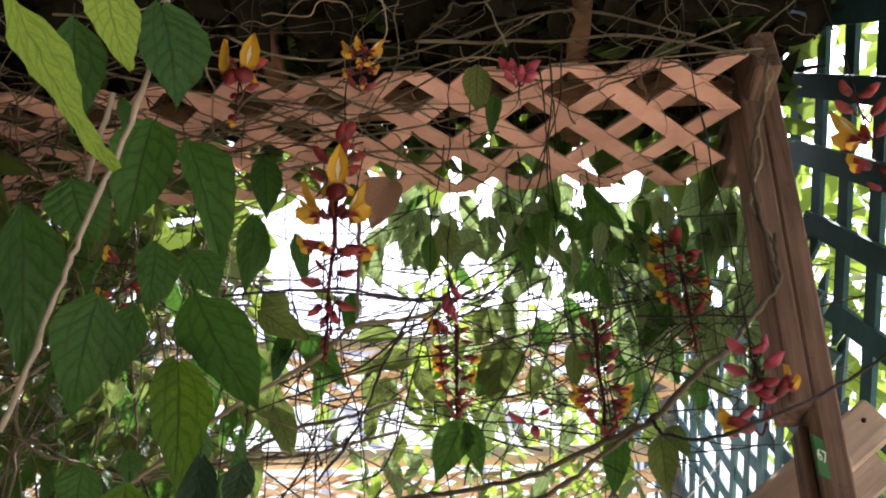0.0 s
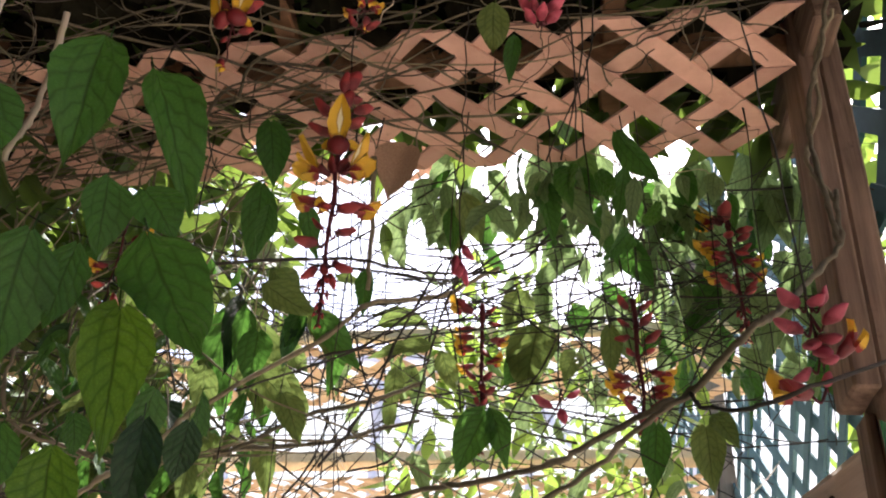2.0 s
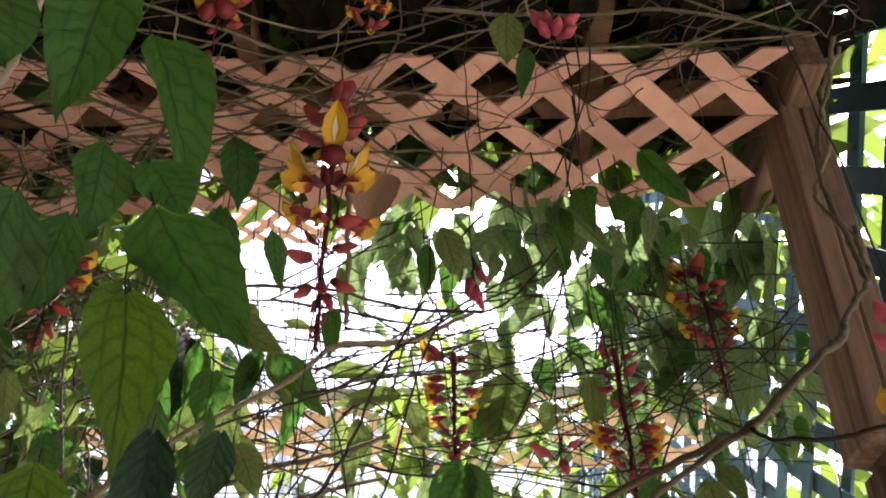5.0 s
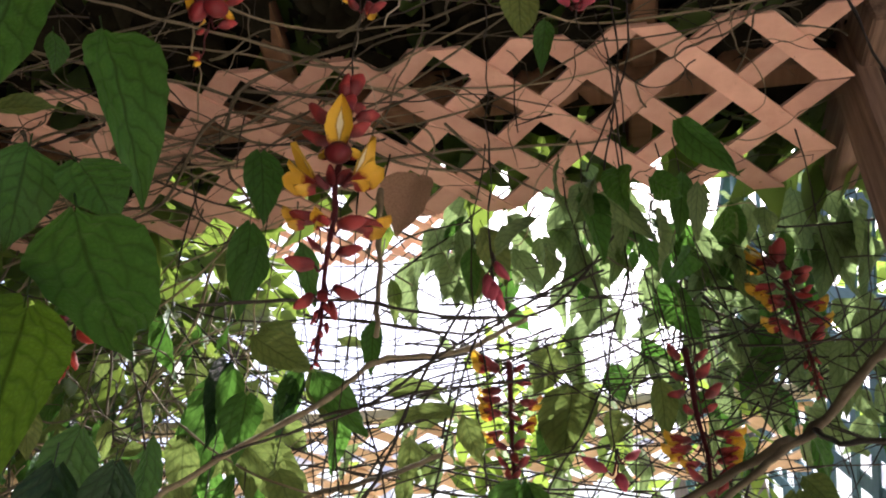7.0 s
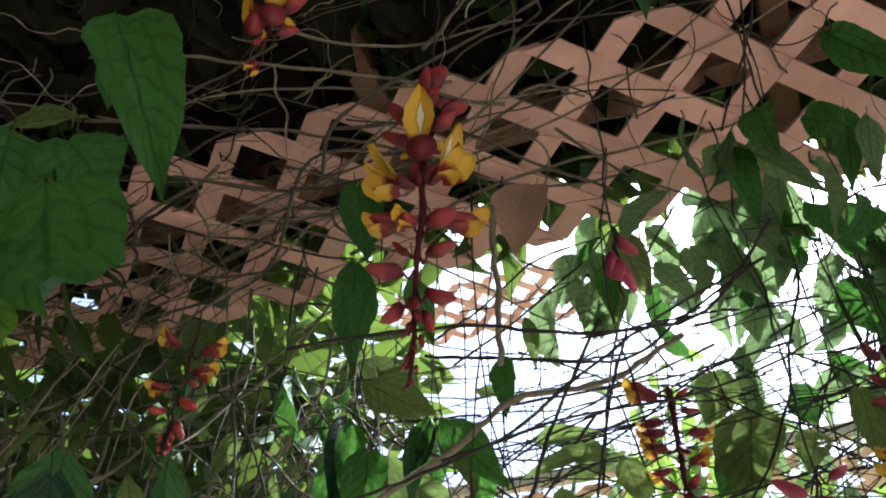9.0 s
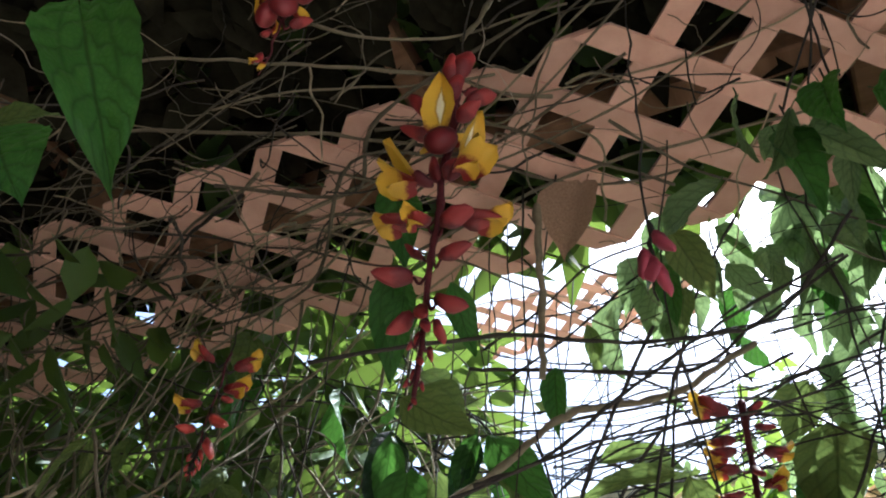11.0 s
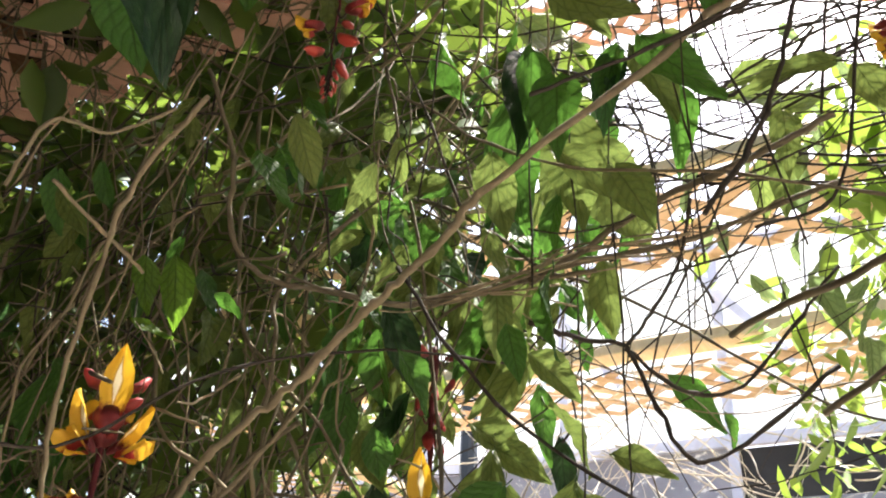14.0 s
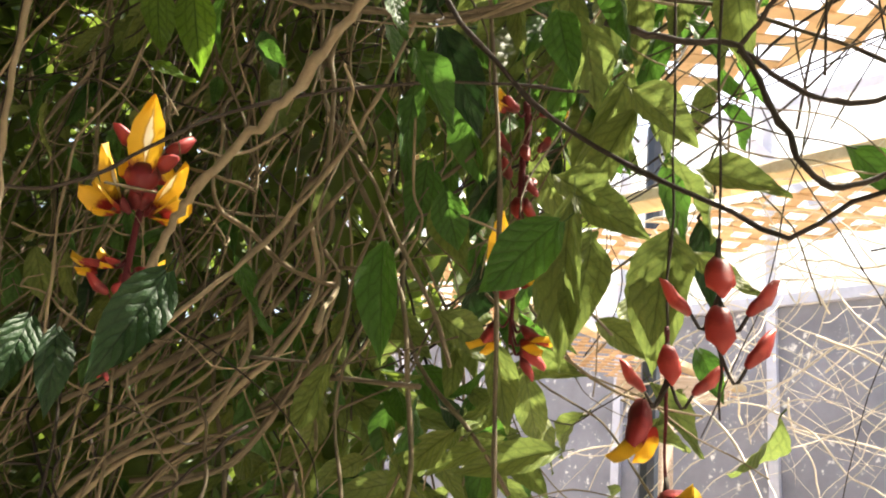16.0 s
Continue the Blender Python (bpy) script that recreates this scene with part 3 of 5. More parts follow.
    panel("pane", xs[i] + 0.03, xs[i + 1] - 0.03, 3.19, 4.57, glazing, house)
for x in xs:
    part("mullion", box_mesh("mullion", (0.07, 0.06, 4.6), frame_metal, 0.004), house, "", pose(x, -0.02, 2.3))
for z in (0.03, 3.15, 4.62):
    part("rail", box_mesh("rail", (HX1 - HX0, 0.06, 0.08), frame_metal, 0.004), house, "", pose((HX0 + HX1) / 2, -0.025, z))
for x in (-2.72, -1.50, -0.3):
    part("brace", box_mesh("brace", (0.07, 0.05, 0.95), frame_metal, 0.004), house, "", pose(x, -0.08, 4.0, 0, -38, 0))

# ---- vines ----
vine_front = thing("flowering_vine", (-0.6, -0.5, 2.45), "climbing vine with large dark green pointed leaves hanging from the pergola", "vine")
vine_curtain = thing("flowering_vine", (-0.3, 0.3, 2.45), "curtain of thin dark stems and backlit green leaves", "vine")
vine_thicket = thing("flowering_vine", (-1.2, 0.2, 2.45), "dense thicket of tangled woody vine stems with green leaves", "vine")
place_leaf(vine_front, (-0.604, -0.541, 1.927), (-0.605, -0.553, 1.811), 0.56, leaf_deep, 36)
place_leaf(vine_front, (-0.605, -0.459, 1.970), (-0.543, -0.443, 1.845), 0.44, leaf_deep, 32)
place_leaf(vine_front, (-0.628, -0.519, 1.748), (-0.644, -0.502, 1.648), 0.63, leaf_deep, 36)
place_leaf(vine_front, (-0.605, -0.493, 1.753), (-0.619, -0.489, 1.682), 0.50, leaf_deep, 33)
place_leaf(vine_front, (-0.557, -0.475, 1.769), (-0.482, -0.512, 1.639), 0.44, leaf_deep, 29)
place_leaf(vine_front, (-0.561, -0.486, 1.701), (-0.530, -0.504, 1.579), 0.42, leaf_quilt, 30)
place_leaf(vine_front, (-0.606, -0.480, 1.829), (-0.602, -0.464, 1.764), 0.69, leaf_deep, 33)
place_leaf(vine_front, (-0.577, -0.471, 1.823), (-0.543, -0.455, 1.783), 0.88, leaf_deep, 30)
place_leaf(vine_front, (-0.591, -0.467, 1.598), (-0.587, -0.468, 1.531), 0.77, leaf_quilt, 31)
place_leaf(vine_front, (-0.621, -0.489, 1.607), (-0.618, -0.495, 1.554), 0.69, leaf_deep, 34)
place_leaf(vine_front, (-0.491, -0.902, 1.676), (-0.458, -0.846, 1.621), 0.36, leaf_lime_lit, 41)
place_leaf(vine_front, (-0.474, -0.867, 1.731), (-0.466, -0.843, 1.691), 0.72, leaf_lime_lit, 35)
place_leaf(vine_front, (-0.485, -0.791, 1.801), (-0.472, -0.754, 1.746), 0.79, leaf_deep, 30)
place_leaf(vine_front, (-0.576, -0.740, 1.849), (-0.573, -0.700, 1.779), 0.51, leaf_deep, 36)
place_leaf(vine_front, (-0.581, -0.722, 1.695), (-0.568, -0.682, 1.602), 0.45, leaf_deep, 35)
place_leaf(vine_front, (-0.598, -0.652, 1.774), (-0.584, -0.635, 1.723), 0.90, leaf_deep, 33)
place_leaf(vine_front, (-0.298, -0.292, 2.228), (-0.306, -0.273, 2.163), 0.62, leaf_fresh, 4)
place_leaf(vine_front, (-0.276, -0.263, 2.202), (-0.283, -0.251, 2.143), 0.38, leaf_deep, 2)
place_leaf(vine_curtain, (-0.671, -0.038, 2.296), (-0.656, -0.002, 2.193), 0.51, leaf_deep, 23)
place_leaf(vine_curtain, (-0.691, 0.020, 2.218), (-0.690, 0.056, 2.092), 0.43, leaf_deep, 23)
place_leaf(vine_curtain, (-0.665, 0.046, 2.049), (-0.589, 0.057, 1.993), 0.56, leaf_fresh, 21)
place_leaf(vine_curtain, (-0.692, 0.110, 2.006), (-0.687, 0.111, 1.911), 0.56, leaf_deep, 21)
place_leaf(vine_curtain, (-0.655, 0.189, 2.087), (-0.672, 0.188, 1.990), 0.40, leaf_shade, 19)
place_leaf(vine_curtain, (-0.615, 0.155, 2.059), (-0.550, 0.173, 1.965), 0.49, leaf_deep, 17)
place_leaf(vine_curtain, (-0.662, 0.181, 1.933), (-0.620, 0.180, 1.853), 0.52, leaf_fresh, 19)
place_leaf(vine_curtain, (-0.356, 0.246, 1.930), (-0.394, 0.238, 1.824), 0.57, leaf_deep, 5)
place_leaf(vine_curtain, (-0.347, 0.246, 1.930), (-0.316, 0.238, 1.841), 0.45, leaf_deep, 4)
place_leaf(vine_curtain, (-0.279, 0.369, 2.142), (-0.293, 0.381, 2.010), 0.71, leaf_fresh, 1)
place_leaf(vine_curtain, (-0.104, 0.206, 1.885), (-0.114, 0.201, 1.783), 0.44, leaf_deep, -7)
place_leaf(vine_curtain, (-0.044, 0.154, 1.859), (-0.041, 0.146, 1.764), 0.50, leaf_fresh, -10)
place_leaf(vine_curtain, (-0.031, 0.146, 1.872), (-0.011, 0.118, 1.825), 0.60, leaf_fresh, -10)
place_leaf(vine_curtain, (-0.433, 0.290, 2.055), (-0.411, 0.282, 1.972), 0.45, leaf_fresh, 8)
place_leaf(vine_curtain, (-0.511, 0.291, 2.026), (-0.508, 0.279, 1.943), 0.41, leaf_fresh, 11)
place_leaf(vine_curtain, (-0.452, 0.283, 2.063), (-0.539, 0.232, 2.029), 0.31, leaf_fresh, 9)
place_leaf(vine_curtain, (-0.543, 0.162, 2.140), (-0.545, 0.156, 2.062), 0.43, leaf_deep, 14)
place_leaf(vine_curtain, (-0.212, 0.302, 2.054), (-0.229, 0.282, 1.993), 0.64, leaf_fresh, -2)
place_leaf(vine_curtain, (-0.154, 0.281, 2.089), (-0.156, 0.280, 1.990), 0.39, leaf_fresh, -4)
place_leaf(vine_curtain, (-0.405, 0.165, 2.262), (-0.408, 0.166, 2.182), 0.41, leaf_deep, 7)
place_leaf(vine_curtain, (-0.686, 0.114, 2.118), (-0.637, 0.140, 2.069), 0.76, leaf_fresh, 31)
place_leaf(vine_curtain, (-0.716, 0.109, 2.050), (-0.723, 0.130, 1.959), 0.40, leaf_deep, 33)
place_leaf(vine_curtain, (-0.649, 0.187, 2.087), (-0.672, 0.185, 2.018), 0.48, leaf_deep, 26)
place_leaf(vine_curtain, (-0.641, 0.208, 2.099), (-0.600, 0.243, 2.018), 0.60, leaf_fresh, 25)
place_leaf(vine_curtain, (-0.614, 0.272, 2.082), (-0.616, 0.292, 1.984), 0.40, leaf_deep, 22)
place_leaf(vine_curtain, (-0.379, 0.078, 2.224), (-0.352, 0.113, 2.154), 0.59, leaf_fresh, 8)
place_leaf(vine_curtain, (-0.404, 0.231, 2.283), (-0.413, 0.246, 2.216), 0.43, leaf_fresh, 8)
place_leaf(vine_curtain, (-0.618, 0.037, 2.187), (-0.609, 0.077, 2.111), 0.44, leaf_deep, 29)
place_leaf(vine_curtain, (-0.671, 0.020, 2.174), (-0.684, 0.041, 2.102), 0.48, leaf_deep, 34)
place_leaf(vine_curtain, (-0.585, 0.452, 2.201), (-0.492, 0.429, 2.201), 0.38, leaf_fresh, 16)
place_leaf(vine_curtain, (-0.554, 0.529, 2.189), (-0.461, 0.503, 2.187), 0.52, leaf_fresh, 14)
place_leaf(vine_curtain, (-0.532, 0.553, 2.157), (-0.548, 0.550, 2.073), 0.51, leaf_fresh, 12)
place_leaf(vine_curtain, (-0.292, 0.411, 2.235), (-0.334, 0.416, 2.163), 0.83, leaf_fresh, 0)
place_leaf(vine_curtain, (-0.288, 0.385, 2.094), (-0.329, 0.381, 2.035), 0.87, leaf_deep, 0)
place_leaf(vine_curtain, (-0.671, 0.417, 2.296), (-0.603, 0.416, 2.263), 0.40, leaf_fresh, 22)
place_leaf(vine_curtain, (-0.574, 0.374, 2.385), (-0.561, 0.397, 2.303), 0.33, leaf_fresh, 17)
place_leaf(vine_thicket, (-0.532, -0.379, 1.678), (-0.542, -0.357, 1.634), 0.42, leaf_deep, 54)
place_leaf(vine_thicket, (-0.556, -0.414, 1.667), (-0.574, -0.394, 1.614), 0.63, leaf_deep, 65)
place_leaf(vine_thicket, (-0.701, -0.431, 1.938), (-0.655, -0.418, 1.951), 0.41, leaf_fresh, 74)
place_leaf(vine_thicket, (-0.754, -0.359, 2.141), (-0.747, -0.336, 2.107), 0.74, leaf_deep, 67)
place_leaf(vine_thicket, (-0.849, 0.294, 1.692), (-0.861, 0.299, 1.550), 0.29, leaf_fresh, 37)
place_leaf(vine_thicket, (-0.769, 0.323, 1.660), (-0.793, 0.318, 1.550), 0.49, leaf_fresh, 30)
place_leaf(vine_thicket, (-0.859, 0.319, 1.708), (-0.803, 0.343, 1.673), 0.55, leaf_fresh, 36)
place_leaf(vine_thicket, (-0.691, 0.219, 1.658), (-0.637, 0.232, 1.639), 0.44, leaf_fresh, 28)
place_leaf(vine_thicket, (-0.810, 0.218, 1.847), (-0.814, 0.244, 1.768), 0.40, leaf_fresh, 38)
place_leaf(vine_thicket, (-0.793, 0.204, 1.633), (-0.836, 0.165, 1.578), 0.56, leaf_deep, 37)
place_leaf(vine_thicket, (-0.836, 0.085, 1.730), (-0.816, 0.116, 1.680), 0.46, leaf_deep, 49)
place_leaf(vine_thicket, (-1.116, 0.015, 1.856), (-1.116, 0.027, 1.795), 0.54, leaf_quilt, 68)
place_leaf(vine_thicket, (-1.100, 0.041, 1.864), (-1.103, 0.062, 1.791), 0.52, leaf_quilt, 65)
place_leaf(vine_thicket, (-1.142, 0.035, 1.799), (-1.108, 0.064, 1.779), 0.34, leaf_quilt, 67)
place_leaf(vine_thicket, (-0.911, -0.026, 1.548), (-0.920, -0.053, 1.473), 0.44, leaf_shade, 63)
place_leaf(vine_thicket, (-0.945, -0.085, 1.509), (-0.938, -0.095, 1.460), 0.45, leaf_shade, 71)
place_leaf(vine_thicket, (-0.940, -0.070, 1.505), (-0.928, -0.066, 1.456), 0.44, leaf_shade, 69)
place_leaf(vine_thicket, (-1.201, 0.463, 1.865), (-1.218, 0.443, 1.772), 0.55, leaf_deep, 46)
place_leaf(vine_thicket, (-1.244, 0.578, 1.686), (-1.172, 0.610, 1.624), 0.44, leaf_fresh, 44)
place_leaf(vine_thicket, (-0.785, 0.385, 1.664), (-0.734, 0.398, 1.621), 0.36, leaf_fresh, 28)
place_leaf(vine_thicket, (-0.873, 0.374, 1.610), (-0.823, 0.388, 1.573), 0.48, leaf_fresh, 34)
place_leaf(vine_thicket, (-0.836, 0.360, 1.827), (-0.782, 0.388, 1.778), 0.62, leaf_fresh, 33)
place_leaf(vine_thicket, (-1.308, 0.509, 1.691), (-1.250, 0.536, 1.630), 0.52, leaf_fresh, 48)
place_leaf(vine_thicket, (-1.238, 0.605, 1.605), (-1.181, 0.613, 1.574), 0.47, leaf_fresh, 43)
place_leaf(vine_thicket, (-0.758, 0.144, 1.764), (-0.747, 0.149, 1.711), 0.53, leaf_deep, 28)
place_leaf(vine_thicket, (-1.054, 0.299, 2.056), (-0.987, 0.320, 2.029), 0.68, leaf_fresh, 39)
place_leaf(vine_thicket, (-1.004, 0.314, 2.083), (-0.942, 0.313, 2.075), 0.53, leaf_fresh, 36)
place_leaf(vine_thicket, (-0.848, 0.319, 1.664), (-0.851, 0.308, 1.573), 0.50, leaf_fresh, 27)
place_leaf(vine_thicket, (-0.764, 0.305, 1.652), (-0.768, 0.295, 1.567), 0.62, leaf_fresh, 23)
place_leaf(vine_thicket, (-0.894, 0.327, 1.739), (-0.824, 0.347, 1.692), 0.53, leaf_fresh, 30)
place_leaf(vine_thicket, (-1.056, 0.340, 1.752), (-1.024, 0.349, 1.682), 0.61, leaf_fresh, 38)
place_leaf(vine_thicket, (-0.747, 0.236, 2.014), (-0.659, 0.278, 1.952), 0.47, leaf_fresh, 24)
place_leaf(vine_thicket, (-0.792, 0.172, 1.981), (-0.795, 0.203, 1.892), 0.49, leaf_fresh, 29)
place_leaf(vine_thicket, (-0.525, 0.355, 2.016), (-0.533, 0.370, 1.939), 0.38, leaf_fresh, 6)
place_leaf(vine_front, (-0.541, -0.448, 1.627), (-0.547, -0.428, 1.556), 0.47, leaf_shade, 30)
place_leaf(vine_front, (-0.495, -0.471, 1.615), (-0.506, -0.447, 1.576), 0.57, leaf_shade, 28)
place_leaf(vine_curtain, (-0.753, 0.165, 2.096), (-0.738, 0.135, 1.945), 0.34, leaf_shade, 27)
place_leaf(vine_curtain, (-0.757, 0.281, 2.109), (-0.745, 0.331, 1.955), 0.50, leaf_fresh, 24)
place_leaf(vine_curtain, (-0.694, 0.274, 1.998), (-0.658, 0.315, 1.902), 0.50, leaf_fresh, 20)
place_leaf(vine_front, (-0.632, -0.394, 1.656), (-0.630, -0.375, 1.627), 0.70, leaf_deep, 33)
place_leaf(vine_thicket, (-0.862, 0.376, 2.365), (-0.780, 0.447, 2.329), 0.70, leaf_fresh, 32)
place_leaf(vine_thicket, (-0.757, 0.342, 2.060), (-0.717, 0.430, 1.990), 0.64, leaf_fresh, 30)
place_leaf(vine_thicket, (-0.820, 0.232, 2.021), (-0.852, 0.248, 1.979), 0.60, leaf_fresh, 36)
place_leaf(vine_thicket, (-0.638, 0.662, 2.343), (-0.498, 0.739, 2.360), 0.32, leaf_fresh, 22)
place_leaf(vine_thicket, (-0.609, 0.793, 2.300), (-0.623, 0.862, 2.211), 0.45, leaf_fresh, 22)
place_leaf(vine_thicket, (-0.998, 0.218, 1.988), (-0.946, 0.268, 1.964), 0.79, leaf_deep, 44)
place_leaf(vine_thicket, (-0.872, 0.208, 1.993), (-0.918, 0.191, 1.969), 0.47, leaf_fresh, 42)
place_leaf(vine_thicket, (-0.805, 0.238, 2.093), (-0.824, 0.304, 1.955), 0.46, leaf_deep, 34)
place_leaf(vine_thicket, (-0.848, 0.295, 1.871), (-0.853, 0.333, 1.799), 0.57, leaf_fresh, 35)
place_leaf(vine_thicket, (-0.940, 0.204, 1.848), (-0.928, 0.264, 1.758), 0.38, leaf_shade, 42)
place_leaf(vine_thicket, (-0.822, 0.418, 2.157), (-0.843, 0.466, 2.049), 0.50, leaf_fresh, 30)
place_leaf(vine_thicket, (-0.787, 0.438, 2.166), (-0.724, 0.503, 2.126), 0.50, leaf_fresh, 28)
place_leaf(vine_thicket, (-1.010, 0.299, 1.740), (-1.014, 0.328, 1.683), 0.65, leaf_deep, 42)
place_leaf(vine_thicket, (-1.092, 0.391, 1.644), (-1.055, 0.437, 1.609), 0.70, leaf_fresh, 44)
place_leaf(vine_thicket, (-1.094, 0.351, 1.809), (-1.120, 0.362, 1.729), 0.56, leaf_deep, 44)
place_leaf(vine_thicket, (-1.293, 0.515, 1.568), (-1.228, 0.590, 1.549), 0.32, leaf_fresh, 46)
place_leaf(vine_thicket, (-1.339, 0.462, 1.583), (-1.291, 0.527, 1.548), 0.43, leaf_fresh, 50)
place_leaf(vine_thicket, (-1.179, 0.511, 1.664), (-1.141, 0.570, 1.620), 0.43, leaf_fresh, 44)
add_stem(vine_curtain, [(-0.60, 0.33, 1.80), (-0.454, 0.197, 1.785), (-0.353, 0.103, 1.766), (-0.265, 0.004, 1.751), (-0.213, -0.099, 1.736), (-0.152, -0.207, 1.73), (-0.115, -0.220, 1.743), (-0.063, -0.275, 1.779), (-0.026, -0.250, 1.812), (0.032, -0.165, 1.895), (0.088, -0.13, 1.965), (0.102, -0.12, 2.05)], 0.0035, bark_mid)
add_stem(vine_curtain, [(-0.52, 0.30, 1.70), (-0.381, 0.134, 1.711), (-0.275, 0.026, 1.714), (-0.207, -0.085, 1.714), (-0.165, -0.200, 1.717), (-0.117, -0.226, 1.738)], 0.0030, bark_mid)
add_stem(vine_curtain, [(0.088, -0.130, 1.965), (0.090, -0.118, 2.05), (0.095, -0.101, 2.133), (0.098, -0.129, 2.196), (0.117, -0.163, 2.254), (0.125, -0.199, 2.300)], 0.0032, bark_mid)
add_stem(vine_curtain, [(0.098, -0.122, 2.03), (0.094, -0.10, 2.08), (0.091, -0.087, 2.134), (0.106, -0.128, 2.176), (0.114, -0.144, 2.252), (0.132, -0.189, 2.289)], 0.003, bark_grey)
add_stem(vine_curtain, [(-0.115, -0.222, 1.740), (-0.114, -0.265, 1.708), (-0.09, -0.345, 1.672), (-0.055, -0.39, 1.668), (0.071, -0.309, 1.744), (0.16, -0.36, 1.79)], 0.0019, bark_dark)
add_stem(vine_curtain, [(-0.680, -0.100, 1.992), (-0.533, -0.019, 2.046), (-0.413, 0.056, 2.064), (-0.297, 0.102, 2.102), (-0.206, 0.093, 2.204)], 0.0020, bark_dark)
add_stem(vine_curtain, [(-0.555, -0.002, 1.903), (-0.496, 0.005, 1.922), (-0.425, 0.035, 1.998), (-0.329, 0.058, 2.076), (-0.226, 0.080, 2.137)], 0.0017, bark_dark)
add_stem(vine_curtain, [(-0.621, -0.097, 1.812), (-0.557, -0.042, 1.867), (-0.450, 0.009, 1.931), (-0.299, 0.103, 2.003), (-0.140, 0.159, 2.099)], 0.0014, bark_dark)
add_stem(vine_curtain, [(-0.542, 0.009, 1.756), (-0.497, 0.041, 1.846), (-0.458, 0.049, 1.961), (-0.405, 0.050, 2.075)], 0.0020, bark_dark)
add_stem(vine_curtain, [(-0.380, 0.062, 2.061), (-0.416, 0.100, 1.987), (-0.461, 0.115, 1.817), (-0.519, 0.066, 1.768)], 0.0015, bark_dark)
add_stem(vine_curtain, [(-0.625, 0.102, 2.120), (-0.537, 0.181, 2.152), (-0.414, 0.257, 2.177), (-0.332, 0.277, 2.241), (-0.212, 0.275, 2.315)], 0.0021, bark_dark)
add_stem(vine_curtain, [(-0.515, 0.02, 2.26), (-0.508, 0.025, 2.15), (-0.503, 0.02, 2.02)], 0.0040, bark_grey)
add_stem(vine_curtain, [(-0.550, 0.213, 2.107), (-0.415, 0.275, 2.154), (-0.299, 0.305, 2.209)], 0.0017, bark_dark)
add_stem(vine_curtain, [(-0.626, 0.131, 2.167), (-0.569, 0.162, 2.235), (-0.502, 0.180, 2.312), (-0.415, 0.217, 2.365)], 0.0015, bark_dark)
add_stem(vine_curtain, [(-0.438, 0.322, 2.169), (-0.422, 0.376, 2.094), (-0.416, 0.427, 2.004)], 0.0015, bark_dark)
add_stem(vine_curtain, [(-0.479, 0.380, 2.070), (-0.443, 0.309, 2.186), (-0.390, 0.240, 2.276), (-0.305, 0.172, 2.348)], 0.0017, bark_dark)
add_stem(vine_thicket, [(-0.335, 0.251, 2.194), (-0.437, 0.228, 2.126), (-0.535, 0.171, 2.083), (-0.585, 0.120, 2.000), (-0.730, 0.059, 1.864), (-0.770, 0.051, 1.817), (-0.807, 0.045, 1.783), (-0.842, 0.043, 1.757), (-0.882, 0.041, 1.725), (-0.917, 0.039, 1.693), (-0.953, 0.030, 1.665), (-0.984, 0.022, 1.637), (-1.006, 0.016, 1.601), (-1.018, 0.015, 1.566), (-1.028, 0.009, 1.543)], 0.0036, bark_grey)
add_stem(vine_thicket, [(-0.475, 0.341, 1.954), (-0.627, 0.296, 1.898), (-0.738, 0.251, 1.874), (-0.799, 0.224, 1.851), (-0.877, 0.180, 1.824), (-0.947, 0.124, 1.828), (-1.007, 0.074, 1.839), (-1.024, 0.036, 1.882), (-1.014, 0.014, 1.952), (-1.031, -0.024, 2.046)], 0.0029, bark_mid)
add_stem(vine_thicket, [(-0.460, 0.260, 1.982), (-0.558, 0.253, 1.946), (-0.648, 0.266, 1.935), (-0.726, 0.249, 1.884), (-0.779, 0.233, 1.851)], 0.0035, bark_mid)
add_stem(vine_thicket, [(-0.772, 0.217, 1.799), (-0.731, 0.253, 1.788), (-0.694, 0.281, 1.783), (-0.672, 0.290, 1.728), (-0.646, 0.306, 1.671), (-0.600, 0.343, 1.691), (-0.510, 0.379, 1.770)], 0.0024, bark_dark)
add_stem(vine_thicket, [(-0.694, 0.281, 1.783), (-0.662, 0.283, 1.821), (-0.633, 0.287, 1.871), (-0.612, 0.275, 1.935)], 0.002, bark_dark)
add_stem(vine_thicket, [(-0.694, 0.281, 1.783), (-0.651, 0.312, 1.743), (-0.603, 0.343, 1.746), (-0.549, 0.360, 1.805), (-0.491, 0.357, 1.867)], 0.002, bark_dark)
add_stem(vine_thicket, [(-0.886, -0.138, 1.877), (-0.961, -0.131, 1.820), (-1.001, -0.118, 1.748), (-1.038, -0.097, 1.636), (-1.049, -0.074, 1.544)], 0.0022, bark_grey)
add_stem(vine_thicket, [(-1.028, -0.161, 1.825), (-1.032, -0.100, 1.808), (-1.049, -0.036, 1.801)], 0.0017, bark_grey)
add_stem(vine_thicket, [(-1.002, -0.212, 1.783), (-0.982, -0.202, 1.843), (-0.989, -0.148, 1.869), (-0.972, -0.099, 1.921)], 0.0016, bark_grey)
add_stem(vine_thicket, [(-1.131, -0.089, 1.633), (-1.110, -0.023, 1.650), (-1.044, 0.070, 1.736), (-0.944, 0.182, 1.785), (-0.829, 0.281, 1.788)], 0.0016, bark_dark)
add_stem(vine_thicket, [(-1.099, 0.078, 1.557), (-1.054, 0.143, 1.658), (-0.996, 0.177, 1.767), (-0.964, 0.196, 1.895), (-0.941, 0.167, 2.042)], 0.002, bark_grey)
add_stem(vine_thicket, [(-0.485, -0.785, 1.824), (-0.506, -0.752, 1.752), (-0.531, -0.731, 1.675), (-0.542, -0.723, 1.632), (-0.556, -0.715, 1.548)], 0.0018, bark_pale)
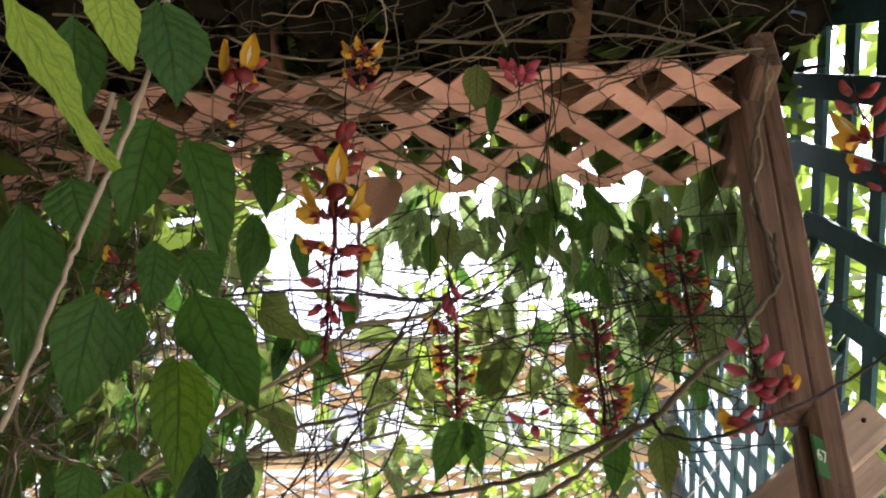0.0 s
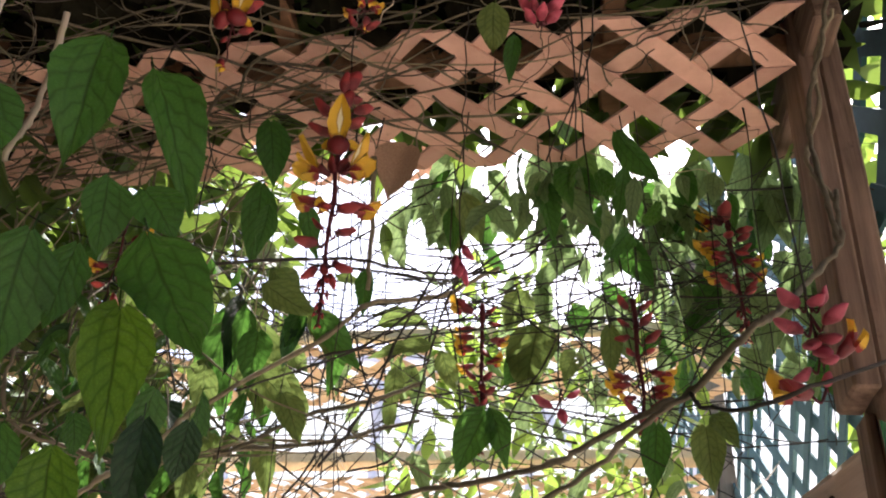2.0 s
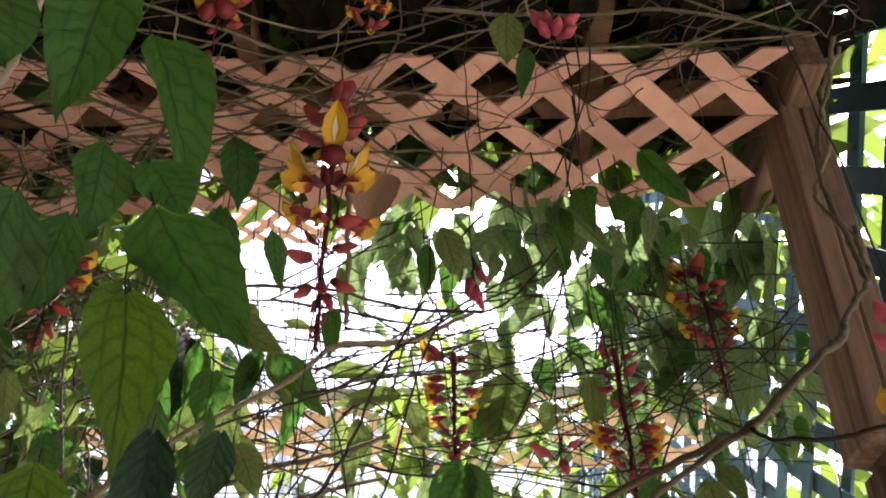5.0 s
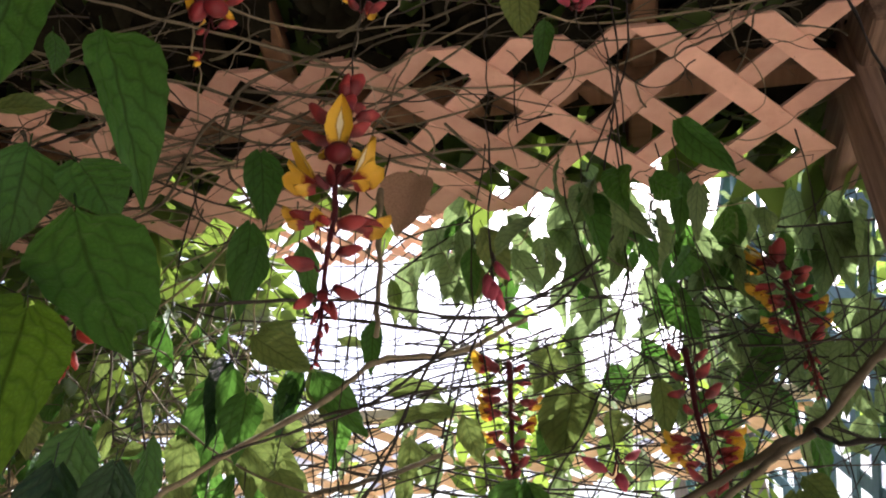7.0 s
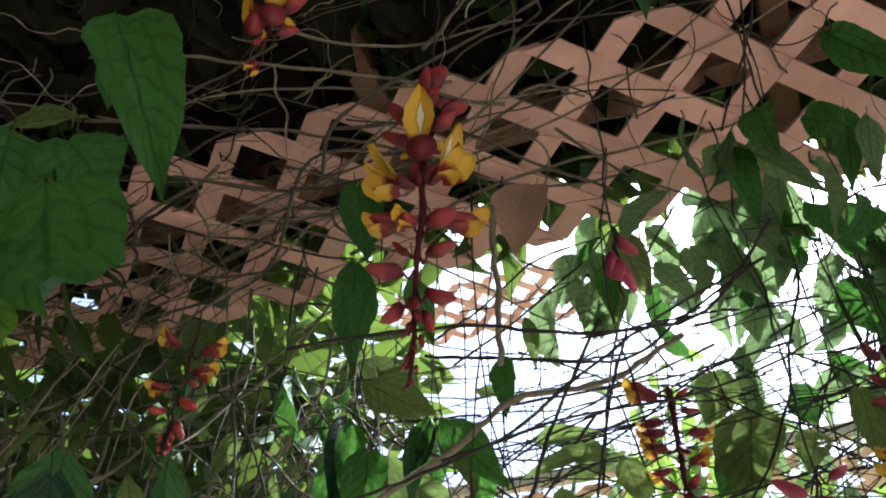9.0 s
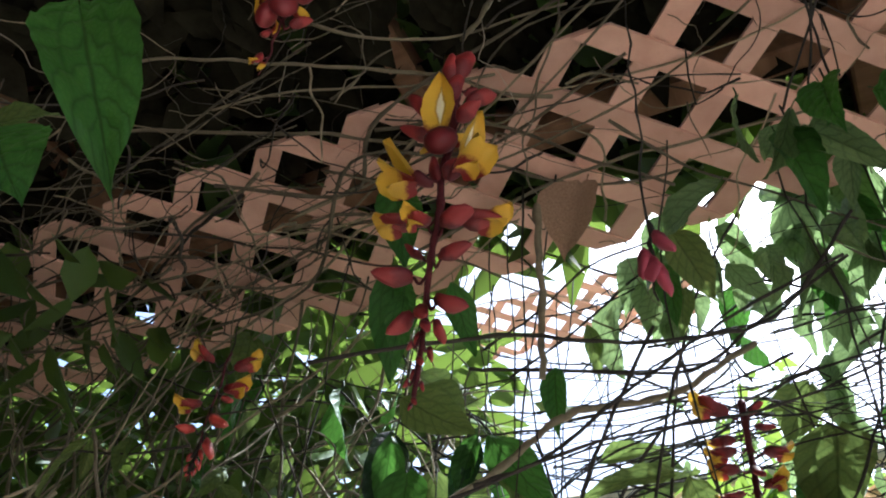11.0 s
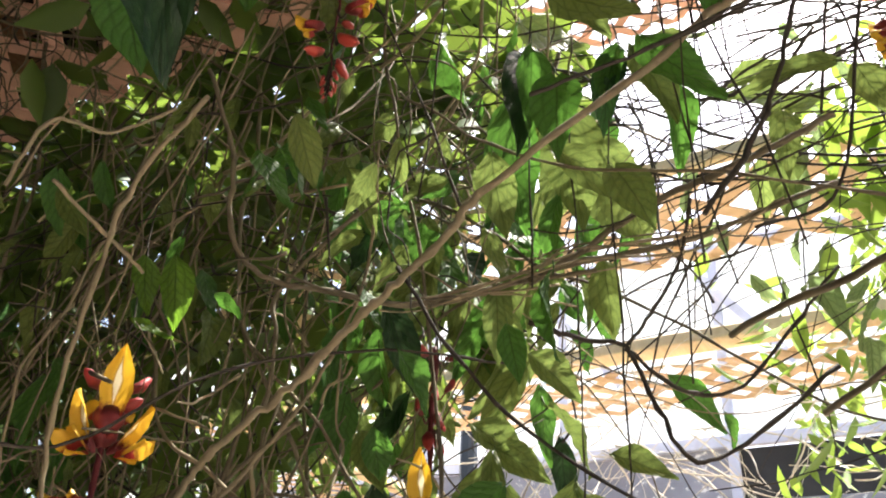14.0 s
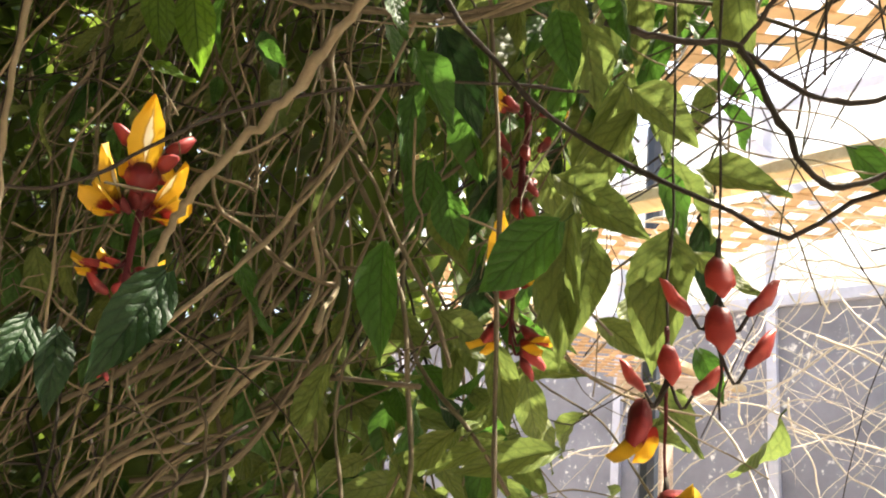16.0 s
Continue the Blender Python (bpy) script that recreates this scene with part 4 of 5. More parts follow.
add_stem(vine_thicket, [(-0.659, -0.535, 1.976), (-0.676, -0.508, 1.931), (-0.684, -0.499, 1.887), (-0.696, -0.498, 1.844)], 0.0028, bark_pale)
for x in (-1.5, -1.05, -0.72):
    add_stem(vine_curtain, [(x, 2.03, 2.55), (x + 0.05, 2.0, 3.1), (x - 0.03, 1.95, 3.6), (x, 1.95, 3.93)], 0.0025, bark_dark)
bpy.context.view_layer.update()


# random stems and leaves in the thicket
rng = random.Random(21)
heaps = {m.name: Heap() for m in (bark_grey, bark_mid, bark_dark, bark_pale)}


def tangle(name, v, f):
    """Add a stem to its tangle, unless it would hang across the open view of the shade house."""
    if not any(-0.80 < x < -0.40 and -0.12 < y < 0.32 and 1.25 < z < 1.60 for x, y, z in v):
        heaps[name].add(v, f)


for k in range(140):
    x, y = rng.uniform(-2.6, -0.82), rng.uniform(0.05, 0.95)
    r = rng.choice((0.0012, 0.0016, 0.0016, 0.002, 0.0028, 0.0036))
    open_side = x > -0.43 - 1.1 * (y + 0.27)
    line = wander(rng, (x, y, 2.5), (rng.gauss(0, 0.4), rng.gauss(0, 0.12), -1), rng.uniform(0.2, 0.6) if open_side else rng.uniform(0.7, 1.7), 0.05, 0.27, 0.13)
    v, f = tube(smooth_line(line, 2), r, 5, 0.7, 0.4, rng)
    mat = rng.choice((bark_grey, bark_mid, bark_grey, bark_mid)) if k % 5 else bark_dark
    if k < 90:
        part("stem", mesh_of("stem", (np.array(v) - np.array(vine_thicket.location)).tolist(), f, [mat]), vine_thicket)
    else:
        tangle(mat.name, v, f)
# short curling twigs in the thicket
for k in range(280):
    p = (rng.uniform(-2.2, -0.8), rng.uniform(0.0, 0.6), rng.uniform(1.2, 2.42))
    if p[2] < 1.95 and p[0] > -0.43 - 1.1 * (p[1] + 0.27):
        continue
    a = rng.uniform(0, 6.28)
    line = wander(rng, p, (math.cos(a), 0.5 * math.sin(a), rng.gauss(0, 0.6)), rng.uniform(0.1, 0.4), 0.02, 0.55, 0.03)
    v, f = tube(smooth_line(line, 2), rng.choice((0.0008, 0.0011, 0.0015, 0.002)), 5, 0.5, 0.5, rng)
    tangle(rng.choice((bark_grey, bark_mid, bark_mid, bark_dark)).name, v, f)
# a loose bundle of strands along the bent bough
bough = [(-0.55, 0.32, 1.93), (-0.627, 0.296, 1.898), (-0.738, 0.251, 1.874), (-0.80, 0.224, 1.851), (-0.877, 0.18, 1.824), (-0.947, 0.124, 1.828), (-1.007, 0.074, 1.839)]
for k in range(10):
    i0 = rng.choice((0, 0, 1, 2))
    line = [(x + rng.gauss(0, 0.012), y + rng.gauss(0, 0.012), z + rng.gauss(0, 0.014)) for x, y, z in bough[i0:i0 + rng.randint(3, 5)]]
    v, f = tube((np.array(smooth_line(line, 7)) - np.array(vine_thicket.location)).tolist(), rng.choice((0.001, 0.0014, 0.002)), 6, 0.7, 0.5, rng)
    part("stem", mesh_of("stem", v, f, [rng.choice((bark_grey, bark_mid, bark_mid))]), vine_thicket)
# fanned bundles of stems, rising out of the thicket's foot and drawn together
FAN = [(-1.43, 0.14, 1.40), (-1.377, 0.150, 1.45), (-1.300, 0.185, 1.50), (-1.245, 0.205, 1.54), (-1.193, 0.220, 1.59), (-1.165, 0.224, 1.642), (-1.140, 0.221, 1.70), (-1.119, 0.213, 1.76), (-1.105, 0.195, 1.83), (-1.09, 0.17, 1.95), (-1.06, 0.15, 2.1), (-1.05, 0.13, 2.3)]
for k in range(24):
    i0 = rng.choice((0, 0, 0, 1, 2, 3))
    i1 = min(len(FAN), i0 + rng.randint(5, 9))
    sx, sy, sz = rng.gauss(0, 0.035), rng.gauss(0.03, 0.05), rng.gauss(0, 0.03)
    line = [(x + sx * (1.6 - 0.13 * i) + rng.gauss(0, 0.010), y + sy + rng.gauss(0, 0.010), z + sz + rng.gauss(0, 0.010)) for i, (x, y, z) in enumerate(FAN[i0:i1])]
    if k % 4 == 0:
        line[-1] = (line[-1][0] + rng.uniform(0.05, 0.2), line[-1][1], line[-1][2] - rng.uniform(0, 0.08))
    v, f = tube((np.array(smooth_line(line, 6)) - np.array(vine_thicket.location)).tolist(), rng.choice((0.0012, 0.0018, 0.0024, 0.0034)), 6, 0.7, 0.5, rng)
    part("stem", mesh_of("stem", v, f, [rng.choice((bark_grey, bark_mid, bark_mid))]), vine_thicket)
# long upright stems hanging close together at the near face of the thicket
for k in range(10):
    x = -0.95 - 0.75 * rng.random() ** 0.8
    p = (x, 0.02 + rng.uniform(0.0, 0.3), 2.44)
    line = wander(rng, p, (rng.gauss(0, 0.12), rng.gauss(0, 0.06), -1), rng.uniform(0.7, 1.3), 0.06, 0.13, 0.25)
    v, f = tube((np.array(smooth_line(line, 3)) - np.array(vine_thicket.location)).tolist(), rng.choice((0.0012, 0.0016, 0.0022, 0.003)), 6, 0.75, 0.5, rng)
    part("stem", mesh_of("stem", v, f, [rng.choice((bark_dark, bark_mid, bark_mid))]), vine_thicket)
# slanting and level stems through the thicket
for k in range(190):
    p = (rng.uniform(-2.4, -0.75), rng.uniform(-0.02, 0.7), rng.uniform(1.1, 2.42))
    if p[2] < 1.95 and p[0] > -0.43 - 1.1 * (p[1] + 0.27):
        continue
    a = rng.uniform(0, 6.28)
    line = wander(rng, p, (math.cos(a), 0.35 * math.sin(a), rng.gauss(0, 0.7)), rng.uniform(0.4, 1.1), 0.05, 0.22, 0.12)
    v, f = tube(smooth_line(line, 2), rng.choice((0.001, 0.0013, 0.0018, 0.0026)), 5, 0.6, 0.4, rng)
    tangle(rng.choice((bark_grey, bark_mid, bark_dark)).name, v, f)
# stems lying along the lattice: many on its near edge and far end, few on the open part
for k in range(115):
    x = rng.uniform(-1.9, 0.05)
    if x > -0.4 and k % 3:
        continue
    p = (x, -0.22 + 0.26 * rng.random() ** 1.7 + (0.14 if k % 5 == 0 else 0), rng.uniform(2.39, 2.44))
    if k % 3:
        line = wander(rng, p, (rng.choice((1, -1)), rng.gauss(0.1, 0.35), 0), rng.uniform(0.3, 0.8), 0.04, 0.22, 0.12)
    else:
        line = wander(rng, p, (rng.choice((1, -1)), rng.gauss(0, 0.8), 0), rng.uniform(0.12, 0.35), 0.018, 0.6, 0.03)
    line = [np.array((q[0], q[1], min(q[2], 2.438))) for q in line if q[0] < 0.14]
    if len(line) < 4:
        continue
    v, f = tube(smooth_line(line, 3), rng.choice((0.0007, 0.001, 0.0014, 0.002, 0.0028)), 5, 0.7, 0.4, rng)
    tangle(rng.choice((bark_grey, bark_mid, bark_mid, bark_mid, bark_dark)).name, v, f)
# a loose bundle of stems slanting across the lattice
SLANT = [(-1.85, 0.33), (-1.48, 0.244), (-1.262, 0.195), (-0.943, 0.116), (-0.779, 0.064), (-0.618, 0.02), (-0.44, -0.03), (-0.2, -0.08), (0.1, -0.10)]
for k in range(20):
    i0 = rng.choice((0, 0, 1, 1, 2, 2, 3, 3, 4))
    i1 = min(len(SLANT), i0 + rng.randint(3, 6))
    sh, up = rng.gauss(0, 0.05), rng.uniform(2.385, 2.44)
    line = [(x + rng.gauss(0, 0.045), y + sh + rng.gauss(0, 0.045), min(2.442, up + rng.gauss(0, 0.016))) for x, y in SLANT[i0:i1]]
    v, f = tube(smooth_line(line, 7), rng.choice((0.001, 0.0014, 0.0018, 0.0026)), 6, 0.7, 0.5, rng)
    tangle(rng.choice((bark_grey, bark_mid, bark_mid, bark_grey)).name, v, f)
# kinked side shoots and tendrils under the lattice
for k in range(120):
    x = -1.9 + 1.95 * rng.random() ** 1.15
    p = (x, rng.uniform(-0.2, 0.30), rng.uniform(2.37, 2.43))
    a = rng.uniform(0, 6.28)
    line = wander(rng, p, (math.cos(a), math.sin(a), rng.gauss(0, 0.25)), rng.uniform(0.08, 0.38), 0.022, 0.55, 0.06)
    line = [np.array((min(q[0], 0.13), q[1], min(q[2], 2.438))) for q in line]
    v, f = tube(smooth_line(line, 2), rng.choice((0.0006, 0.0009, 0.0013, 0.0018)), 5, 0.5, 0.7, rng)
    tangle(rng.choice((bark_grey, bark_mid, bark_mid, bark_dark)).name, v, f)
# canopy stems
for k in range(210):
    p = (rng.uniform(-1.9, 0.3), rng.uniform(-1.1, -0.10), rng.uniform(2.38, 2.56))
    a = rng.uniform(0, 6.28)
    line = wander(rng, p, (math.cos(a), math.sin(a), rng.gauss(0, 0.25)), rng.uniform(0.15, 0.6), 0.02, 0.6, 0.04)
    v, f = tube(smooth_line(line, 2), rng.choice((0.0006, 0.0008, 0.0011, 0.0016)), 5, 0.6, 0.4, rng)
    tangle(rng.choice((bark_grey, bark_mid, bark_pale, bark_mid)).name, v, f)
for k in range(320):
    p = (rng.uniform(-1.9, 0.3), rng.uniform(-1.0, -0.02), rng.uniform(2.40, 2.56))
    a = rng.uniform(0, 6.28)
    line = wander(rng, p, (math.cos(a), math.sin(a), rng.gauss(0, 0.4)), rng.uniform(0.06, 0.25), 0.012, 0.6, 0.02)
    v, f = tube(smooth_line(line, 2), rng.choice((0.0004, 0.0006, 0.0008)), 4, 0.6, 0.4, rng)
    tangle(rng.choice((bark_grey, bark_mid, bark_dark, bark_mid)).name, v, f)
# stems hanging in front of the shaded end of the lattice
for k in range(70):
    p = (rng.uniform(-2.0, -1.0), rng.uniform(-0.3, 0.15), 2.43)
    line = wander(rng, p, (rng.gauss(0, 0.3), rng.gauss(0, 0.3), -1), rng.uniform(0.08, 0.16), 0.02, 0.4, 0.1)
    v, f = tube(smooth_line(line, 2), rng.choice((0.0008, 0.0012, 0.0018)), 5, 0.6, 0.4, rng)
    tangle(rng.choice((bark_grey, bark_mid, bark_mid)).name, v, f)
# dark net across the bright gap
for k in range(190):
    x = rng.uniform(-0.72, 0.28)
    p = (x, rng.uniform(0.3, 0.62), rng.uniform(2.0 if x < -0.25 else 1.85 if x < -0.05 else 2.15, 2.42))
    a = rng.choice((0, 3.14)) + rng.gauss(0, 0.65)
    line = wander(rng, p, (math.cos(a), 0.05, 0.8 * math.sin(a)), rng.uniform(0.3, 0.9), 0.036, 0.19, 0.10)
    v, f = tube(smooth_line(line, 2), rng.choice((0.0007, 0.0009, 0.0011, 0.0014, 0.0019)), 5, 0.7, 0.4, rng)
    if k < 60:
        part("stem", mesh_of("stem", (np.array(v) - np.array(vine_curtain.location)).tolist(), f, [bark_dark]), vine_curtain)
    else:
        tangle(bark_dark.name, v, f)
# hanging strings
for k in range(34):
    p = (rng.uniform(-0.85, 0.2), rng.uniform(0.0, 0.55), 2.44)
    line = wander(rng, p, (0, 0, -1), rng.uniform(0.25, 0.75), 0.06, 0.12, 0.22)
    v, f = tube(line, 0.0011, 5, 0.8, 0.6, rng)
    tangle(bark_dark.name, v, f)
for name, h in heaps.items():
    tagged(new("vine_stems", h.mesh("vine_stems", bpy.data.materials[name])), {"bark_grey": "tangle of grey-brown dry vine stems", "bark_mid": "tangle of dull brown vine stems lying on the lattice", "bark_dark": "tangle of thin dark vine stems", "bark_pale": "tangle of pale dead vine stems"}[name], "stems", kind="stuff")

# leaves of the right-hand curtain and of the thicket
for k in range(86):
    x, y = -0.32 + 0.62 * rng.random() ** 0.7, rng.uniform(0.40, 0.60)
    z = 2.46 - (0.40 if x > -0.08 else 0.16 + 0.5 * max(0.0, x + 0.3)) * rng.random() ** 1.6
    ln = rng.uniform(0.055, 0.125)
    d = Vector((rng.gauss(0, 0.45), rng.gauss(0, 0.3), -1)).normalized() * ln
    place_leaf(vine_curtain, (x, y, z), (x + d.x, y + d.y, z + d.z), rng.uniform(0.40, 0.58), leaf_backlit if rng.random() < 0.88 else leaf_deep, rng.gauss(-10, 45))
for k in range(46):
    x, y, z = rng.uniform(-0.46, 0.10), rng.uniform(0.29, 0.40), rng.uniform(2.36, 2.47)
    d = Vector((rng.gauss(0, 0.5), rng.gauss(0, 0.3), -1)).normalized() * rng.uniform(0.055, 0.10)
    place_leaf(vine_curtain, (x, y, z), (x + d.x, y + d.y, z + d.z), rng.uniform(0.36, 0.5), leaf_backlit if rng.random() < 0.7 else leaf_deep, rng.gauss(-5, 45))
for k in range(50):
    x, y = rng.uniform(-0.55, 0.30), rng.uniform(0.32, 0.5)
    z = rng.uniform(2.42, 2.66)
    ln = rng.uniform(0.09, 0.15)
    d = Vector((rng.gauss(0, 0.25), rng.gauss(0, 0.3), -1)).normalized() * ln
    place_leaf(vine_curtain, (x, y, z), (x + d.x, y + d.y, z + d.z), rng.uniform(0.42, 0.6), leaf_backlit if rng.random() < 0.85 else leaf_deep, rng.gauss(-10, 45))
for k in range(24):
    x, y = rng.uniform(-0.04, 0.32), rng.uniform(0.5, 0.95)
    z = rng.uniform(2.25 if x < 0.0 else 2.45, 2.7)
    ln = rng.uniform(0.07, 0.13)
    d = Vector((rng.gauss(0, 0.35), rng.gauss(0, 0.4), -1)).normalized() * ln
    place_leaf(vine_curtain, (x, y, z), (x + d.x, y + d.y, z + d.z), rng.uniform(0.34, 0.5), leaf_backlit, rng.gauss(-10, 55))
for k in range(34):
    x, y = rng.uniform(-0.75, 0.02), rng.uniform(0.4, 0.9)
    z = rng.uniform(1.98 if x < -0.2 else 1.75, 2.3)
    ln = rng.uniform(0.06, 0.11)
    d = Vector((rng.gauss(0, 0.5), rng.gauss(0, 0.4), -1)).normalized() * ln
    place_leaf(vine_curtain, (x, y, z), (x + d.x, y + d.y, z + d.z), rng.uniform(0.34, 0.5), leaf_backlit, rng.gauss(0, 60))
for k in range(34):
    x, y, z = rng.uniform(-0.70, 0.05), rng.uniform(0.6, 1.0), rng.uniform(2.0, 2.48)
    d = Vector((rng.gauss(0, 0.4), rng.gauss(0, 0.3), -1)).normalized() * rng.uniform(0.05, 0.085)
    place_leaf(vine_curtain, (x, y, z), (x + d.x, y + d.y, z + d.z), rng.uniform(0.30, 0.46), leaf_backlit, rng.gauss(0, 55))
for k in range(17):
    x, y, z = rng.gauss(-0.20, 0.04), rng.gauss(-0.13, 0.04), rng.uniform(2.04, 2.11)
    d = Vector((rng.gauss(0, 0.35), rng.gauss(0, 0.35), -1)).normalized() * rng.uniform(0.055, 0.095)
    place_leaf(vine_curtain, (x, y, z), (x + d.x, y + d.y, z + d.z), rng.uniform(0.34, 0.46), leaf_backlit if k % 2 else leaf_deep, rng.gauss(0, 50))
for k in range(3):
    add_stem(vine_curtain, [(-0.205 + 0.02 * k, -0.10 - 0.02 * k, 2.44), (-0.20 + 0.01 * k, -0.12, 2.30), (-0.205 - 0.02 * k, -0.12, 2.12)], 0.0012, bark_dark)
for k in range(26):
    line = wander(rng, (rng.gauss(-0.054, 0.018), rng.gauss(0.517, 0.018), rng.uniform(2.38, 2.5)), (rng.gauss(0, 0.15), rng.gauss(0, 0.15), -1), rng.uniform(0.12, 0.32), 0.025, 0.35, 0.12)
    v, f = tube((np.array(smooth_line(line, 2)) - np.array(vine_curtain.location)).tolist(), rng.choice((0.0014, 0.002, 0.003)), 5, 0.6, 0.4, rng)
    part("stem", mesh_of("stem", v, f, [bark_mid]), vine_curtain)
for k in range(75):
    x, y = rng.uniform(-1.75, -0.95), rng.uniform(0.35, 1.1)
    z = rng.uniform(1.15, 1.68)
    ln = rng.uniform(0.09, 0.15)
    a = rng.uniform(0, 6.28)
    d = Vector((math.cos(a), math.sin(a), rng.uniform(-1.1, -0.1))).normalized() * ln
    place_leaf(vine_thicket, (x, y, z), (x + d.x, y + d.y, z + d.z), rng.uniform(0.3, 0.42), leaf_fresh, rng.gauss(40, 40))
for k in range(170):
    x, y = rng.uniform(-2.3, -0.75), rng.uniform(0.15, 1.0)
    z = rng.uniform(1.05, 2.42)
    if z < 1.9 and x > -0.43 - 1.1 * (y + 0.27):
        z = rng.uniform(1.95, 2.42)
    ln = rng.uniform(0.06, 0.13)
    d = Vector((rng.gauss(0, 0.4), rng.gauss(0, 0.4), -1)).normalized() * ln
    place_leaf(vine_thicket, (x, y, z), (x + d.x, y + d.y, z + d.z), rng.uniform(0.36, 0.52), leaf_fresh if rng.random() < 0.35 else leaf_deep, rng.gauss(30, 45))

for k in range(48):
    x, y, z = rng.uniform(0.0, 0.31), rng.uniform(0.40, 0.75), rng.uniform(2.22, 2.58)
    ln = rng.uniform(0.08, 0.14)
    d = Vector((rng.gauss(0, 0.3), rng.gauss(0, 0.3), -1)).normalized() * ln
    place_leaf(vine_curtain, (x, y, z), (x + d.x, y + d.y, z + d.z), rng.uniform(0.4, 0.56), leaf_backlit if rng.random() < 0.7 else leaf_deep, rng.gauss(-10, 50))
# leaves hanging among the stems, filling the slanting edge of the thicket
EDGE_A = [((-0.975, 0.201, 1.974), (-0.777, 0.317, 1.978), (-0.835, 0.453, 1.602), (-1.039, 0.337, 1.592)), ((-1.292, 0.593, 2.3), (-0.976, 0.779, 2.306), (-1.068, 0.997, 1.704), (-1.395, 0.811, 1.688))]
EDGE_B = [((-1.231, 0.294, 1.644), (-1.032, 0.493, 1.673), (-1.042, 0.528, 1.452), (-1.233, 0.337, 1.426)), ((-1.629, 0.574, 1.759), (-1.332, 0.872, 1.803), (-1.346, 0.925, 1.472), (-1.632, 0.638, 1.432))]

EDGE_C = [[(-0.975, 0.248, 1.983), (-0.811, 0.368, 1.986), (-0.854, 0.447, 1.839), (-1.025, 0.325, 1.831)], [(-1.23, 0.506, 2.249), (-0.989, 0.684, 2.254), (-1.052, 0.8, 2.036), (-1.304, 0.62, 2.025)]]

EDGE_D = [[(-0.930, -0.087, 1.946), (-0.677, -0.054, 1.907), (-0.681, 0.048, 1.772), (-0.934, 0.042, 1.775)], [(-1.267, 0.415, 2.270), (-0.863, 0.468, 2.207), (-0.869, 0.631, 1.991), (-1.275, 0.621, 1.995)]]
EDGE_E = [[(-1.115, -0.010, 2.080), (-0.821, 0.183, 2.098), (-0.876, 0.290, 1.847), (-1.169, 0.096, 1.829)], [(-1.396, 0.176, 2.353), (-0.979, 0.451, 2.379), (-1.056, 0.602, 2.022), (-1.473, 0.328, 1.996)]]
EDGE_F = [[(-1.366, -0.089, 2.031), (-1.116, 0.075, 2.047), (-1.218, 0.274, 1.577), (-1.468, 0.110, 1.562)], [(-1.687, 0.039, 2.241), (-1.351, 0.260, 2.262), (-1.488, 0.529, 1.628), (-1.825, 0.307, 1.607)]]
EDGE_G = [[(-1.272, 0.305, 1.584), (-1.073, 0.488, 1.623), (-1.100, 0.541, 1.451), (-1.297, 0.354, 1.424)], [(-1.691, 0.589, 1.669), (-1.393, 0.864, 1.727), (-1.433, 0.944, 1.469), (-1.729, 0.663, 1.429)]]


def inside(cell, u, w, d):
    """A point within a six-sided cell given by its near and far corners."""
    near, far_q = [[Vector(c) for c in q] for q in cell]
    rows = [(q[0].lerp(q[1], u)).lerp(q[3].lerp(q[2], u), w) for q in (near, far_q)]
    return rows[0].lerp(rows[1], d)


for cell, count in ((EDGE_A, 40), (EDGE_B, 60), (EDGE_C, 44), (EDGE_D, 56), (EDGE_E, 30), (EDGE_F, 40), (EDGE_G, 60)):
    for k in range(count):
        p = inside(cell, rng.random(), rng.random(), rng.random())
        q = p - Vector((-0.985, 0.385, 1.75))
        if q.y < 0.05 and abs(q.x + 0.73 * q.y) < 0.09 and abs(q.z) < 0.17:
            continue
        ln = rng.uniform(0.07, 0.13) if cell in (EDGE_A, EDGE_B, EDGE_C) else rng.uniform(0.045, 0.085)
        d = Vector((rng.gauss(0, 0.45), rng.gauss(0, 0.45), -1 if cell not in (EDGE_B, EDGE_G) else rng.uniform(-1, -0.1))).normalized() * ln
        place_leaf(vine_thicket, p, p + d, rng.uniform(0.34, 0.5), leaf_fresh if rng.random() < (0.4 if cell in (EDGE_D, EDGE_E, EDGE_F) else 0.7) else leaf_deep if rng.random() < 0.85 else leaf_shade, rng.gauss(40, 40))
    for k in range(26 if cell in (EDGE_A, EDGE_B, EDGE_C) else 8):
        p = inside(cell, rng.random(), rng.random(), rng.random())
        a = rng.uniform(0, 6.28)
        line = wander(rng, p, (math.cos(a), 0.35 * math.sin(a), rng.gauss(0, 0.8)), rng.uniform(0.2, 0.5), 0.04, 0.35, 0.1)
        v, f = tube((np.array(smooth_line(line, 2)) - np.array(vine_thicket.location)).tolist(), rng.choice((0.001, 0.0014, 0.002)), 5, 0.6, 0.4, rng)
        part("stem", mesh_of("stem", v, f, [rng.choice((bark_grey, bark_mid, bark_dark))]), vine_thicket)

# canopy overhead: green leaves above; below, near-black dead leaves stand in for roof shade
canopy, shade_litter = Heap(), Heap()
for k in range(17500):
    x, y = rng.uniform(-5.0, 0.34), rng.uniform(-4.2, 0.36)
    if k % 6 == 0:
        x, y = rng.uniform(-5.0, -1.05), rng.uniform(0.3, 1.2)
    z = 2.58 + abs(rng.gauss(0, 0.12)) if k % 3 else rng.uniform(2.6, 2.95)
    heap_leaf(canopy, rng, (x, y, z), rng.uniform(0.09, 0.17), rng.uniform(0.05, 0.085), rng.uniform(0, 360), rng.uniform(-0.2, 0.7))
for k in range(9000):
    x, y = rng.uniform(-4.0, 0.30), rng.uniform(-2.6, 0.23)
